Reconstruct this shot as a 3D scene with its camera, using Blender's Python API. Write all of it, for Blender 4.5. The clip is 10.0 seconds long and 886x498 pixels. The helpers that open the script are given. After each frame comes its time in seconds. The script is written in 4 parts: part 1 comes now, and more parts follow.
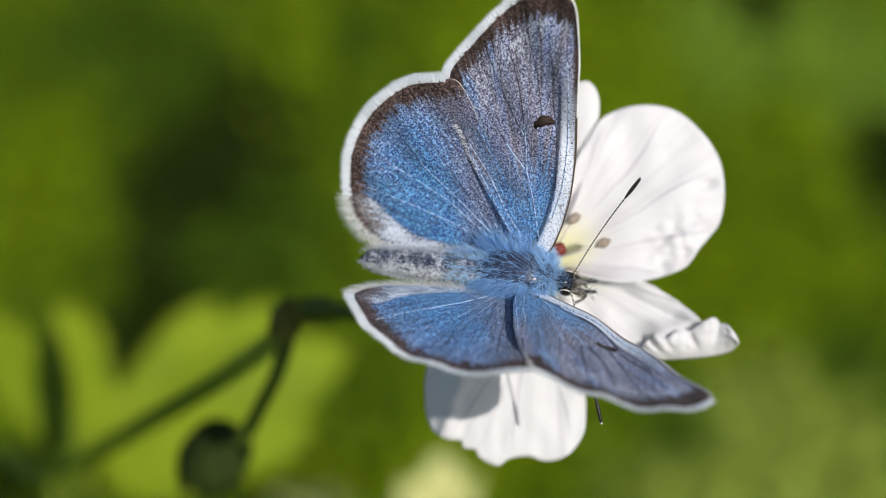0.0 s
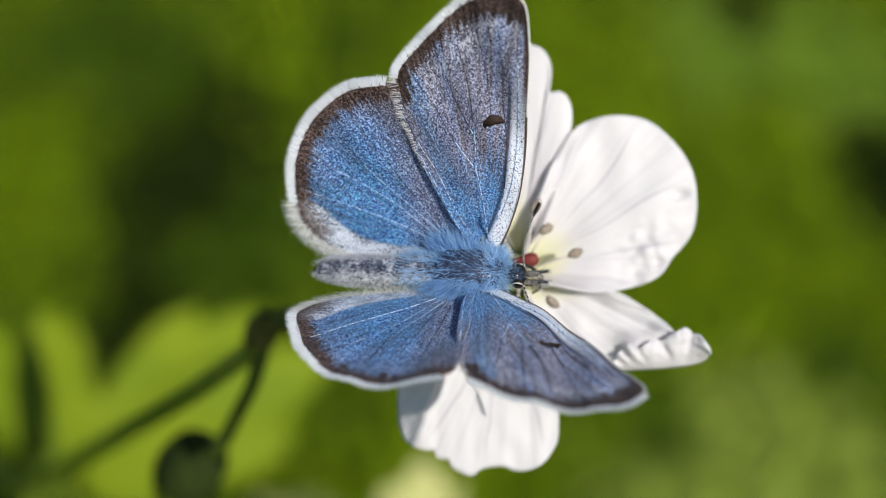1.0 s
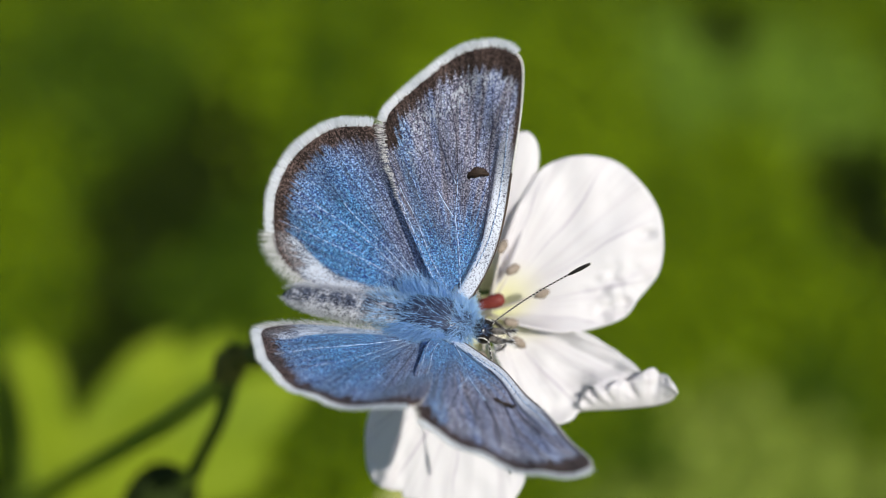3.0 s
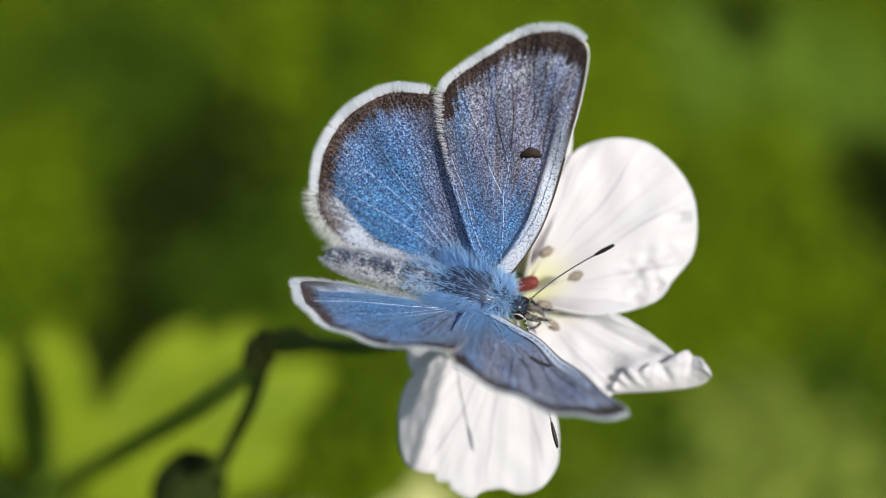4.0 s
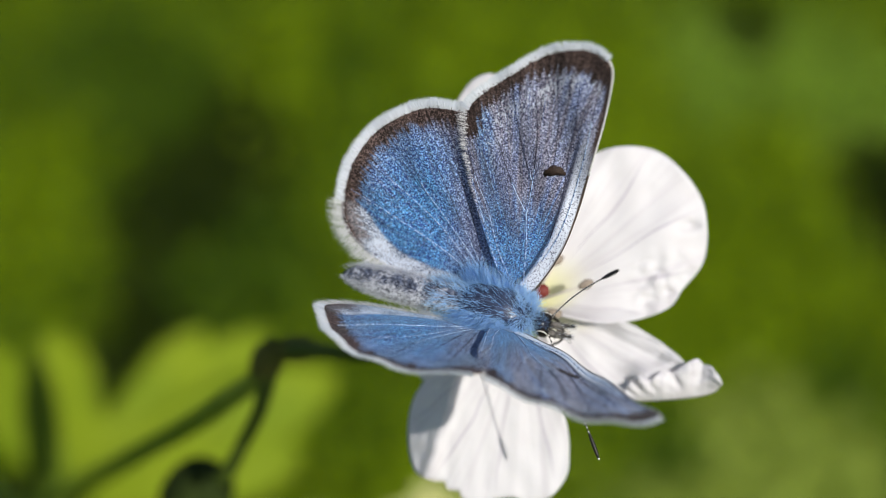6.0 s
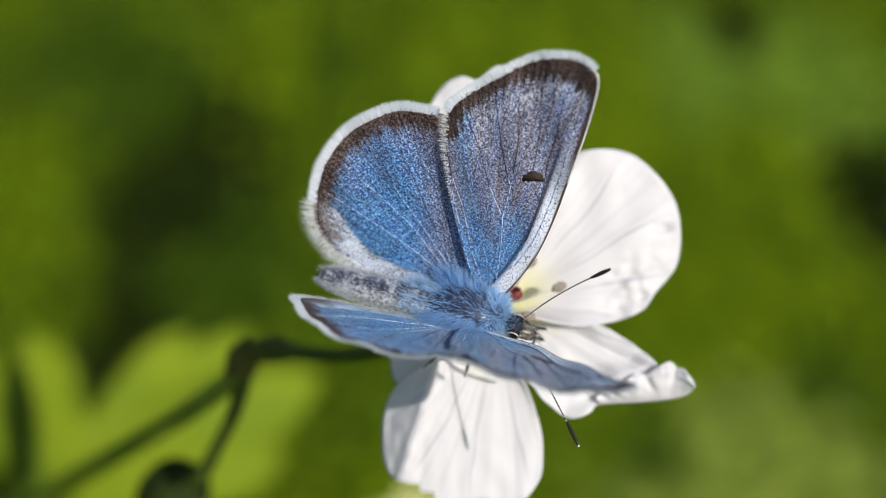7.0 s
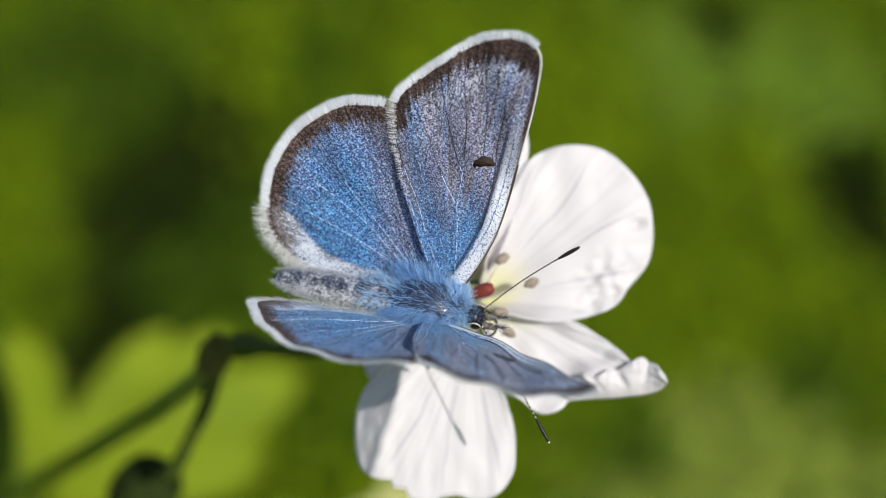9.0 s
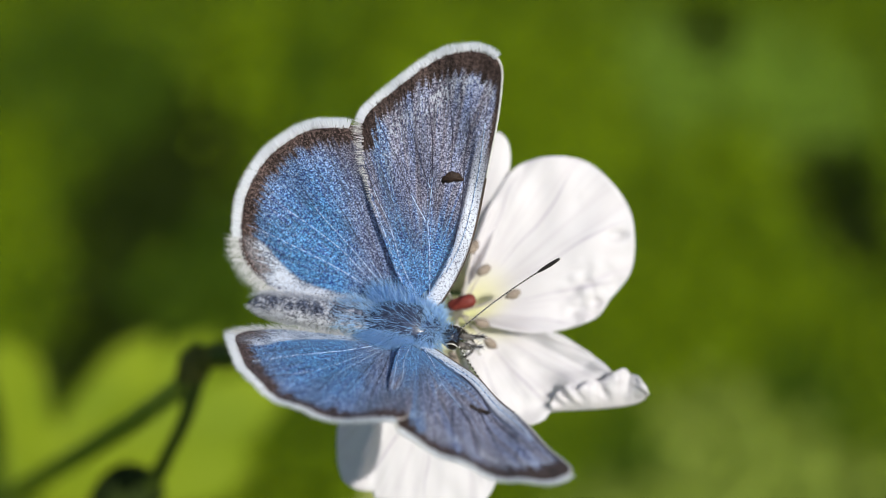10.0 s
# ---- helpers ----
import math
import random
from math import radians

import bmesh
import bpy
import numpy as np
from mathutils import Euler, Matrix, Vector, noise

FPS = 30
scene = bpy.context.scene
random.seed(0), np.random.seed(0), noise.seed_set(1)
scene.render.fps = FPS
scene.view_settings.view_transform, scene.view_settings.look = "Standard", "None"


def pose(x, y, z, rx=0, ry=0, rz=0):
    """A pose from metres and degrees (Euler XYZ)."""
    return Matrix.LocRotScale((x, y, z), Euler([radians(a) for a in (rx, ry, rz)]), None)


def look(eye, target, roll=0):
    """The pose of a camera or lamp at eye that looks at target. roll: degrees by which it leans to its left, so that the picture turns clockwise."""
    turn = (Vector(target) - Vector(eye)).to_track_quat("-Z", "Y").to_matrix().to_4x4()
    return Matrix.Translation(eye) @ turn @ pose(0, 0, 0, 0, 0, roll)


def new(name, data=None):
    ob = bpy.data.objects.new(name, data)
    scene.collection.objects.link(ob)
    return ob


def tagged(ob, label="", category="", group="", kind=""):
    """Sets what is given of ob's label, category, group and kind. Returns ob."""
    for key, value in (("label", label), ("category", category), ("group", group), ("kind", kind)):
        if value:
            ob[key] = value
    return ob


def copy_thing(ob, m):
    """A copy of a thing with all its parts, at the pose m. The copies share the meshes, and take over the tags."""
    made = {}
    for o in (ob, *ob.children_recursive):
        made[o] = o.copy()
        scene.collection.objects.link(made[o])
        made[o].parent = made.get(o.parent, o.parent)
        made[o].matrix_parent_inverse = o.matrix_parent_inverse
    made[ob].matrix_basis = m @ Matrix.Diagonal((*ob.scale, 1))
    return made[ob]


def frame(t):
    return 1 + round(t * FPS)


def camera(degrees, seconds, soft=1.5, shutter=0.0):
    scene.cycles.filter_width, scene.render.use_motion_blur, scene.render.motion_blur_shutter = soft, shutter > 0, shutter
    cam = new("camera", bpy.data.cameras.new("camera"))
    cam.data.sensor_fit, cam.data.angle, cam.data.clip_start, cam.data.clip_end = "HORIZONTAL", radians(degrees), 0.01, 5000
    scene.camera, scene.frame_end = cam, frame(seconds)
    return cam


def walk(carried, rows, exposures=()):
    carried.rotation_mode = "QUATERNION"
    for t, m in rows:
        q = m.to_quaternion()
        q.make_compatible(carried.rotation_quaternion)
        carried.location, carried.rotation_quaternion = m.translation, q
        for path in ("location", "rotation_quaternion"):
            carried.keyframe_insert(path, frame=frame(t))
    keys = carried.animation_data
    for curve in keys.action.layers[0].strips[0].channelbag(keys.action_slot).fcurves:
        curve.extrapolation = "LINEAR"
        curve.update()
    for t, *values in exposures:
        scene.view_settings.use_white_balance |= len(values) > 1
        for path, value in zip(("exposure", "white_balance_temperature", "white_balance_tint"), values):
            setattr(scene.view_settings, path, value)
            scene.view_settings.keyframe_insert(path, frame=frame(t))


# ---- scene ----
# A blue butterfly sits with half-open wings on a white cranesbill flower in a sunny meadow.
# Plan in millimetres: "across" to the right, "up", and "near" towards the camera,
# on a frame that leans 35 degrees, 0.40 m above the ground.
MM = 0.001
PLAN = pose(0, 0, 0.40, 55, 0, 0)


def placed(u, v, w, rx=0, ry=0, rz=0):
    return PLAN @ pose(u * MM, v * MM, w * MM, rx, ry, rz)


def spot(u, v, w):
    return PLAN @ Vector((u * MM, v * MM, w * MM))


# ---- camera ----
cam = camera(30.0, 10.0, soft=0.7)
cam.data.dof.use_dof = True
cam.data.dof.focus_distance = 0.0927
cam.data.dof.aperture_fstop = 22.0
cam.data.dof.aperture_blades = 0
CAMERA_ROWS = [  # seconds, across, up (mm), pitch, yaw (degrees)
    (0, -0.829, -0.308, -0.176, 0.475),
    (0.2, -0.752, -0.453, -0.259, 0.431),
    (0.5, -0.085, -0.120, -0.069, 0.049),
    (1, -0.000, 0.000, 0.000, 0.000),
    (1.5, 0.427, 0.572, 0.328, -0.245),
    (2, 1.427, 1.384, 0.793, -0.818),
    (2.2, 1.794, 1.846, 1.057, -1.028),
    (2.5, 1.709, 1.854, 1.062, -0.979),
    (2.7, 2.080, 1.620, 0.928, -1.192),
    (2.8, 1.950, 1.330, 0.762, -1.117),
    (3, 1.008, 1.222, 0.700, -0.578),
    (3.2, 0.607, 0.948, 0.543, -0.348),
    (4.3, -0.103, 0.478, 0.274, 0.059),
    (4.4, -0.110, 0.220, 0.126, 0.063),
    (4.5, 0.077, 0.214, 0.122, -0.044),
    (4.7, 0.380, 0.330, 0.189, -0.218),
    (5, -0.248, 0.410, 0.235, 0.142),
    (5.2, -0.420, 0.320, 0.183, 0.241),
    (5.5, -0.000, 0.521, 0.299, 0.000),
    (5.7, -0.325, 0.709, 0.406, 0.186),
    (6.8, 0.034, 1.222, 0.700, -0.020),
    (7, 0.487, 1.025, 0.587, -0.279),
    (7.2, 0.735, 0.632, 0.362, -0.421),
    (7.3, 0.652, 0.560, 0.321, -0.374),
    (7.5, 0.487, 1.145, 0.656, -0.279),
    (7.7, 0.111, 0.393, 0.225, -0.064),
    (7.8, 0.050, -0.100, -0.057, -0.029),
    (8, 0.367, 0.367, 0.211, -0.211),
    (8.2, 0.906, 1.136, 0.651, -0.519),
    (8.3, 0.707, 1.420, 0.814, -0.405),
    (8.5, 0.308, 1.401, 0.803, -0.176),
    (8.7, 0.718, 0.641, 0.367, -0.411),
    (9, 1.324, 0.897, 0.514, -0.759),
    (9.2, 0.872, 0.402, 0.230, -0.499),
    (9.3, 0.640, 0.170, 0.097, -0.367),
    (9.5, 0.538, 0.837, 0.480, -0.308),
    (9.7, 1.444, 1.094, 0.627, -0.827),
    (10, 1.880, 1.239, 0.710, -1.077),
]
walk(cam, [(t, placed(u, v, 100, pitch, yaw, 0)) for t, u, v, pitch, yaw in CAMERA_ROWS])

# ---- light ----
SUN_WAY = PLAN.to_3x3() @ Vector((0.46, 0.11, 0.88)).normalized()
sun_data = bpy.data.lights.new("sun", "SUN")
sun_data.energy, sun_data.angle, sun_data.color = 4.15, radians(0.55), (1.0, 0.955, 0.88)
sun = new("sun", sun_data)
sun.matrix_world = look(SUN_WAY * 20, (0, 0, 0))
world = bpy.data.worlds.new("sky")
scene.world = world
world.use_nodes = True
wn = world.node_tree.nodes
sky = wn.new("ShaderNodeTexSky")
sky.sky_type, sky.sun_disc = "NISHITA", False
sky.sun_elevation = math.asin(SUN_WAY.z)
sky.sun_rotation = math.atan2(SUN_WAY.x, SUN_WAY.y)
world.node_tree.links.new(sky.outputs[0], wn["Background"].inputs[0])
wn["Background"].inputs[1].default_value = 0.095
scene.view_settings.exposure = 0.0


# ---- materials ----
class Nodes:
    """A short hand for building one node material."""

    def __init__(self, name):
        self.mat = bpy.data.materials.new(name)
        self.mat.use_nodes = True
        self.tree = self.mat.node_tree
        self.n = self.tree.nodes
        self.bsdf = self.n["Principled BSDF"]
        self.out = self.n["Material Output"]

    def link(self, a, b):
        self.tree.links.new(a, b)

    def put(self, socket, value):
        if hasattr(value, "is_output"):
            self.link(value, socket)
        else:
            socket.default_value = value

    def coords(self, stretch=(1000, 1000, 1000)):
        c, m = self.n.new("ShaderNodeTexCoord"), self.n.new("ShaderNodeMapping")
        m.inputs["Scale"].default_value = stretch
        self.link(c.outputs["Object"], m.inputs["Vector"])
        return m.outputs[0]

    def uv(self, layer):
        u, s = self.n.new("ShaderNodeUVMap"), self.n.new("ShaderNodeSeparateXYZ")
        u.uv_map = layer
        self.link(u.outputs[0], s.inputs[0])
        return s.outputs[0], s.outputs[1]

    def noise(self, vector, scale, detail=3.0, rough=0.55):
        t = self.n.new("ShaderNodeTexNoise")
        t.inputs["Scale"].default_value, t.inputs["Detail"].default_value, t.inputs["Roughness"].default_value = scale, detail, rough
        self.link(vector, t.inputs["Vector"])
        return t.outputs["Fac"]

    def voronoi(self, vector, scale, out="Color"):
        t = self.n.new("ShaderNodeTexVoronoi")
        t.inputs["Scale"].default_value = scale
        self.link(vector, t.inputs["Vector"])
        return t.outputs[out]

    def ramp(self, fac, *stops):
        r = self.n.new("ShaderNodeValToRGB")
        e = r.color_ramp.elements
        while len(e) < len(stops):
            e.new(0.5)
        for el, (p, c) in zip(e, stops):
            el.position = p
            el.color = (c, c, c, 1) if isinstance(c, (int, float)) else (*c, 1)
        self.link(fac, r.inputs[0])
        return r.outputs[0]

    def math(self, op, a, b=0.0, clamp=False):
        m = self.n.new("ShaderNodeMath")
        m.operation, m.use_clamp = op, clamp
        self.put(m.inputs[0], a), self.put(m.inputs[1], b)
        return m.outputs[0]

    def step(self, value, lo, hi):
        """0 below lo, 1 above hi."""
        r = self.n.new("ShaderNodeMapRange")
        r.interpolation_type = "SMOOTHSTEP"
        self.put(r.inputs[0], value)
        r.inputs[1].default_value, r.inputs[2].default_value = lo, hi
        return r.outputs[0]

    def mix(self, fac, a, b):
        m = self.n.new("ShaderNodeMix")
        m.data_type = "RGBA"
        self.put(m.inputs["Factor"], fac)
        for s, v in ((m.inputs[6], a), (m.inputs[7], b)):
            self.put(s, (*v, 1) if isinstance(v, tuple) else v)
        return m.outputs[2]

    def bump(self, height, strength, distance):
        b = self.n.new("ShaderNodeBump")
        b.inputs["Strength"].default_value, b.inputs["Distance"].default_value = strength, distance
        self.link(height, b.inputs["Height"])
        self.link(b.outputs[0], self.bsdf.inputs["Normal"])
        return b.outputs[0]

    def look_of(self, color, rough=0.6, spec=0.3):
        self.put(self.bsdf.inputs["Base Color"], (*color, 1) if isinstance(color, tuple) else color)
        self.put(self.bsdf.inputs["Roughness"], rough)
        self.bsdf.inputs["Specular IOR Level"].default_value = spec
        return self

    def thin(self, color, share):
        """Lets a share of the light through, as petals and leaves do."""
        t, m = self.n.new("ShaderNodeBsdfTranslucent"), self.n.new("ShaderNodeMixShader")
        self.put(t.inputs["Color"], (*color, 1) if isinstance(color, tuple) else color)
        m.inputs[0].default_value = share
        self.link(self.bsdf.outputs[0], m.inputs[1]), self.link(t.outputs[0], m.inputs[2])
        self.link(m.outputs[0], self.out.inputs[0])
        return self


def wing_upper(name, hind):
    """Scaled upper side: blue at the root, grey-lilac outwards, dark border, pale leading or inner edge."""
    k = Nodes(name)
    margin, costa = k.uv("edges")
    around, reach = k.uv("spread")
    inner, _ = k.uv("inner")
    c = k.coords()
    grain = k.noise(c, 11.0, 2.0, 0.7)
    patch = k.noise(c, 0.75, 2.0)
    rays = k.n.new("ShaderNodeCombineXYZ")
    k.link(k.math("MULTIPLY", around, 150.0), rays.inputs[0])
    k.link(k.math("MULTIPLY", reach, 5.0), rays.inputs[1])
    streak = k.noise(rays.outputs[0], 1.0, 3.0, 0.6)
    broad = k.noise(rays.outputs[0], 0.32, 2.0, 0.5)
    flecks = k.math("ADD", k.math("MULTIPLY", grain, 0.75), k.math("MULTIPLY", streak, 0.25))
    fine = k.ramp(flecks, (0.455, 0.0), (0.535, 1.0))
    deep = k.mix(fine, (0.012, 0.050, 0.28), (0.20, 0.56, 1.0))
    pale = k.mix(fine, (0.034, 0.060, 0.19), (0.46, 0.55, 0.87))
    dusk = k.mix(fine, (0.055, 0.050, 0.080), k.mix(k.step(broad, 0.44, 0.60), (0.44, 0.48, 0.70), (0.46, 0.42, 0.50)))
    # scales lie in rows: dark gaps between them, and long pale ones here and there
    gaps = k.ramp(k.voronoi(c, 8.5, "Distance"), (0.46, 0.0), (0.62, 1.0))
    rows = k.n.new("ShaderNodeCombineXYZ")
    k.link(k.math("MULTIPLY", around, 420.0), rows.inputs[0])
    k.link(k.math("MULTIPLY", reach, 90.0), rows.inputs[1])
    lone = k.ramp(k.voronoi(rows.outputs[0], 1.0), (0.58, 0.0), (0.66, 1.0))
    if hind:
        out = k.step(k.math("ADD", reach, k.math("MULTIPLY", patch, 0.25)), 0.52, 0.86)
        tone = k.mix(out, deep, k.mix(0.35, pale, deep))
        tone = k.mix(k.math("MULTIPLY", k.step(k.math("ADD", costa, k.math("MULTIPLY", patch, 1.6)), 4.6, 2.2), 0.75), tone, dusk)
    else:
        out = k.step(k.math("ADD", reach, k.math("MULTIPLY", broad, 0.30)), 0.34, 0.58)
        tone = k.mix(out, deep, k.mix(k.step(broad, 0.28, 0.52), pale, dusk))
        stripe = k.math("MULTIPLY", k.step(inner, 0.5, 0.9), k.step(inner, 1.9, 1.4))
        tone = k.mix(k.math("MULTIPLY", stripe, 0.55), tone, deep)
        # a dusky band behind the blue one, and a dark wedge in the cell
        band = k.math("MULTIPLY", k.math("MULTIPLY", k.step(inner, 1.2, 1.7), k.step(inner, 2.7, 2.0)), k.math("MULTIPLY", k.step(reach, 0.12, 0.24), k.step(k.math("ADD", reach, k.math("MULTIPLY", broad, 0.2)), 0.72, 0.52)))
        tone = k.mix(k.math("MULTIPLY", band, 0.62), tone, k.mix(fine, (0.016, 0.020, 0.045), (0.13, 0.15, 0.26)))
    if hind:
        brown = k.mix(fine, (0.040, 0.030, 0.034), (0.34, 0.27, 0.28))
        far = k.math("MULTIPLY", k.step(k.math("ADD", costa, patch), 3.4, 1.6), k.step(reach, 0.42, 0.62))
        tone = k.mix(k.math("MULTIPLY", far, 0.6), tone, brown)
    tone = k.mix(k.math("MULTIPLY", k.step(streak, 0.53, 0.63), 0.66), tone, (0.026, 0.026, 0.048))
    tone = k.mix(k.math("MULTIPLY", k.step(broad, 0.53, 0.63), k.math("MULTIPLY", k.step(reach, 0.24, 0.50), 0.28 if hind else 0.50)), tone, (0.030, 0.030, 0.052))
    rays_pale = k.math("MULTIPLY", k.step(streak, 0.44, 0.36), k.math("ADD", k.math("MULTIPLY", reach, 0.55), 0.16))
    tone = k.mix(rays_pale, tone, k.mix(fine, (0.12, 0.17, 0.36), (0.60, 0.68, 0.95)))
    tone = k.mix(k.math("MULTIPLY", gaps, 0.50), tone, (0.007, 0.012, 0.050))
    speck = k.ramp(k.noise(c, 10.0, 2.0, 0.8), (0.42, 1.0), (0.47, 0.0))
    tone = k.mix(k.math("MULTIPLY", speck, 0.72), tone, (0.008, 0.010, 0.026))
    glint = k.ramp(k.voronoi(c, 15.0), (0.80, 0.0), (0.88, 1.0))
    near_rim = k.step(margin, 3.2, 1.6) if not hind else k.math("MULTIPLY", k.step(margin, 2.6, 1.5), 0.35)
    tone = k.mix(k.math("MULTIPLY", glint, k.math("ADD", k.math("ADD", k.math("MULTIPLY", reach, 0.22), 0.16), k.math("MULTIPLY", near_rim, 0.30)), True), tone, (0.72, 0.82, 0.96))
    if not hind:
        band = k.math("MULTIPLY", k.step(margin, 1.3, 1.9), k.step(k.math("ADD", margin, k.math("MULTIPLY", patch, 1.2)), 3.4, 2.5))
        band = k.math("MULTIPLY", band, k.step(around, 0.66, 0.58))
        tone = k.mix(k.math("MULTIPLY", lone, k.math("ADD", k.math("MULTIPLY", band, 0.34), 0.10)), tone, (0.80, 0.86, 0.96))
    pale_scale = k.ramp(k.noise(c, 5.5, 3.0, 0.8), (0.50, 0.0), (0.58, 1.0))
    dark = k.mix(k.ramp(k.math("ADD", k.math("MULTIPLY", streak, 0.5), k.math("MULTIPLY", grain, 0.5)), (0.40, 0.0), (0.62, 1.0)), (0.007, 0.004, 0.003), (0.085, 0.056, 0.048))
    dark = k.mix(k.math("MULTIPLY", pale_scale, 0.34 if hind else 0.12), dark, (0.40, 0.28, 0.26))
    teeth = k.math("MULTIPLY", k.ramp(streak, (0.38, 0.0), (0.62, 1.0)), 0.7)
    wob = k.math("ADD", k.math("ADD", k.math("MULTIPLY", k.noise(c, 2.0, 4.0, 0.65), 0.9), teeth), k.math("MULTIPLY", grain, 0.9))
    if hind:
        border = k.step(k.math("ADD", margin, wob), 2.75, 2.10)
    else:
        wide = k.math("MULTIPLY", k.step(around, 0.60, 0.34), 1.0)
        border = k.step(k.math("SUBTRACT", k.math("ADD", margin, k.math("MULTIPLY", wob, 0.9)), wide), 2.15, 1.85)
    tone = k.mix(border, tone, dark)
    white = k.mix(k.ramp(grain, (0.38, 0.0), (0.48, 1.0)), (0.12, 0.13, 0.19), (0.76, 0.80, 0.88))
    if hind:
        fold = k.math("MULTIPLY", k.step(k.math("SUBTRACT", k.math("ADD", k.math("MULTIPLY", flecks, 1.0), inner), k.math("MULTIPLY", reach, 3.0)), 0.95, 0.70), k.math("MULTIPLY", k.step(margin, 0.15, 0.6), k.math("SUBTRACT", 1.0, k.math("MULTIPLY", border, 0.75))))
        ashen = k.mix(k.ramp(k.math("ADD", k.math("MULTIPLY", grain, 0.7), k.math("MULTIPLY", patch, 0.3)), (0.42, 0.0), (0.55, 1.0)), (0.05, 0.055, 0.085), (0.72, 0.76, 0.84))
        tone = k.mix(k.math("MULTIPLY", fold, 0.85), tone, ashen)
    else:
        lead = k.math("MULTIPLY", k.step(k.math("ADD", costa, k.math("MULTIPLY", grain, 0.5)), 1.30, 0.95), k.step(k.math("ADD", reach, k.math("MULTIPLY", grain, 0.2)), 0.90, 0.50))
        tone = k.mix(lead, tone, white)
        rib = k.math("MULTIPLY", k.math("MULTIPLY", k.step(costa, 0.88, 0.98), k.step(costa, 1.20, 1.08)), k.step(reach, 0.80, 0.60))
        tone = k.mix(k.math("MULTIPLY", rib, 0.75), tone, (0.012, 0.014, 0.030))
        tone = k.mix(k.step(costa, 0.14, 0.07), tone, (0.11, 0.08, 0.06))
        tone = k.mix(k.math("MULTIPLY", k.step(k.math("ADD", costa, k.math("MULTIPLY", grain, 0.3)), 0.55, 0.35), k.step(reach, 0.52, 0.70)), tone, dark)
    k.look_of(tone, 0.55, 0.2)
    k.link(k.math("MULTIPLY", k.math("SUBTRACT", 1.0, border), 0.16), k.bsdf.inputs["Sheen Weight"])
    k.bsdf.inputs["Sheen Roughness"].default_value = 0.35
    k.bsdf.inputs["Sheen Tint"].default_value = (0.40, 0.68, 1.0, 1)
    k.bump(k.math("ADD", grain, k.math("MULTIPLY", streak, 1.2)), 0.5, 0.00006)
    return k.mat


def hair(name, root, tip, share=0.25, dim=0.5):
    k = Nodes(name)
    a, b = k.uv("hair")
    isle = k.n.new("ShaderNodeNewGeometry").outputs["Random Per Island"]
    tone = k.mix(b, root, tip)
    k.look_of(k.mix(k.math("MULTIPLY", isle, dim), tone, tuple(0.35 * x for x in root)), 0.5, 0.3)
    return k.thin(tip, share).mat


def petal_white():
    k = Nodes("petal_white")
    c = k.coords()
    around, along = k.uv("spread")
    rays = k.n.new("ShaderNodeCombineXYZ")
    k.link(k.math("MULTIPLY", around, 42.0), rays.inputs[0])
    k.link(k.math("MULTIPLY", along, 1.2), rays.inputs[1])
    streak = k.noise(rays.outputs[0], 1.0, 2.0)
    cloud = k.noise(c, 0.35, 3.0)
    tone = k.mix(k.ramp(streak, (0.40, 1.0), (0.47, 0.0)), (0.82, 0.805, 0.825), (0.76, 0.735, 0.765))
    tone = k.mix(k.math("MULTIPLY", k.step(cloud, 0.45, 0.75), 0.35), tone, (0.76, 0.71, 0.73))
    tone = k.mix(k.math("MULTIPLY", k.step(along, 0.34, 0.05), 0.85), tone, (0.80, 0.78, 0.42))
    wander = k.math("ADD", k.math("MULTIPLY", around, 7.0), k.math("MULTIPLY", k.noise(c, 0.25, 1.0), 0.5))
    vein = k.math("MULTIPLY", k.step(k.math("PINGPONG", wander, 0.5), 0.034, 0.010), k.math("MULTIPLY", k.step(along, 0.15, 0.4), k.step(along, 1.0, 0.75)))
    tone = k.mix(k.math("MULTIPLY", vein, 0.75), tone, (0.46, 0.41, 0.50))
    k.look_of(tone, 0.5, 0.3)
    k.bsdf.inputs["Sheen Weight"].default_value = 0.1
    k.bump(k.math("ADD", k.math("MULTIPLY", streak, 1.0), k.math("MULTIPLY", k.noise(c, 1.1, 4.0), 0.7)), 0.5, 0.00011)
    return k.thin((0.87, 0.84, 0.82), 0.33).mat


def abdomen_scales():
    """Dark slate rings with paler speckled hind edges and flanks."""
    k = Nodes("abdomen_scales")
    c = k.coords()
    axes = k.n.new("ShaderNodeSeparateXYZ")
    k.link(c, axes.inputs[0])
    speck = k.ramp(k.noise(c, 6.0, 3.0, 0.75), (0.44, 0.0), (0.58, 1.0))
    ring = k.math("PINGPONG", k.math("ADD", axes.outputs[0], k.math("MULTIPLY", k.noise(c, 2.0), 0.35)), 0.495)
    hind_edge = k.step(ring, 0.30, 0.44)
    flank = k.step(k.math("ABSOLUTE", axes.outputs[1]), 0.28, 0.70)
    blotch = k.ramp(k.noise(c, 1.6, 3.0, 0.7), (0.50, 0.0), (0.62, 0.6))
    amount = k.math("ADD", k.math("ADD", k.math("MULTIPLY", hind_edge, 0.14), blotch), k.math("MULTIPLY", flank, 0.75), True)
    base = k.mix(speck, (0.010, 0.014, 0.030), (0.10, 0.12, 0.18))
    tone = k.mix(k.math("MULTIPLY", amount, k.math("ADD", k.math("MULTIPLY", speck, 0.8), 0.2)), base, (0.74, 0.76, 0.82))
    k.look_of(tone, 0.5, 0.35)
    k.bump(speck, 0.5, 0.00006)
    return k.mat


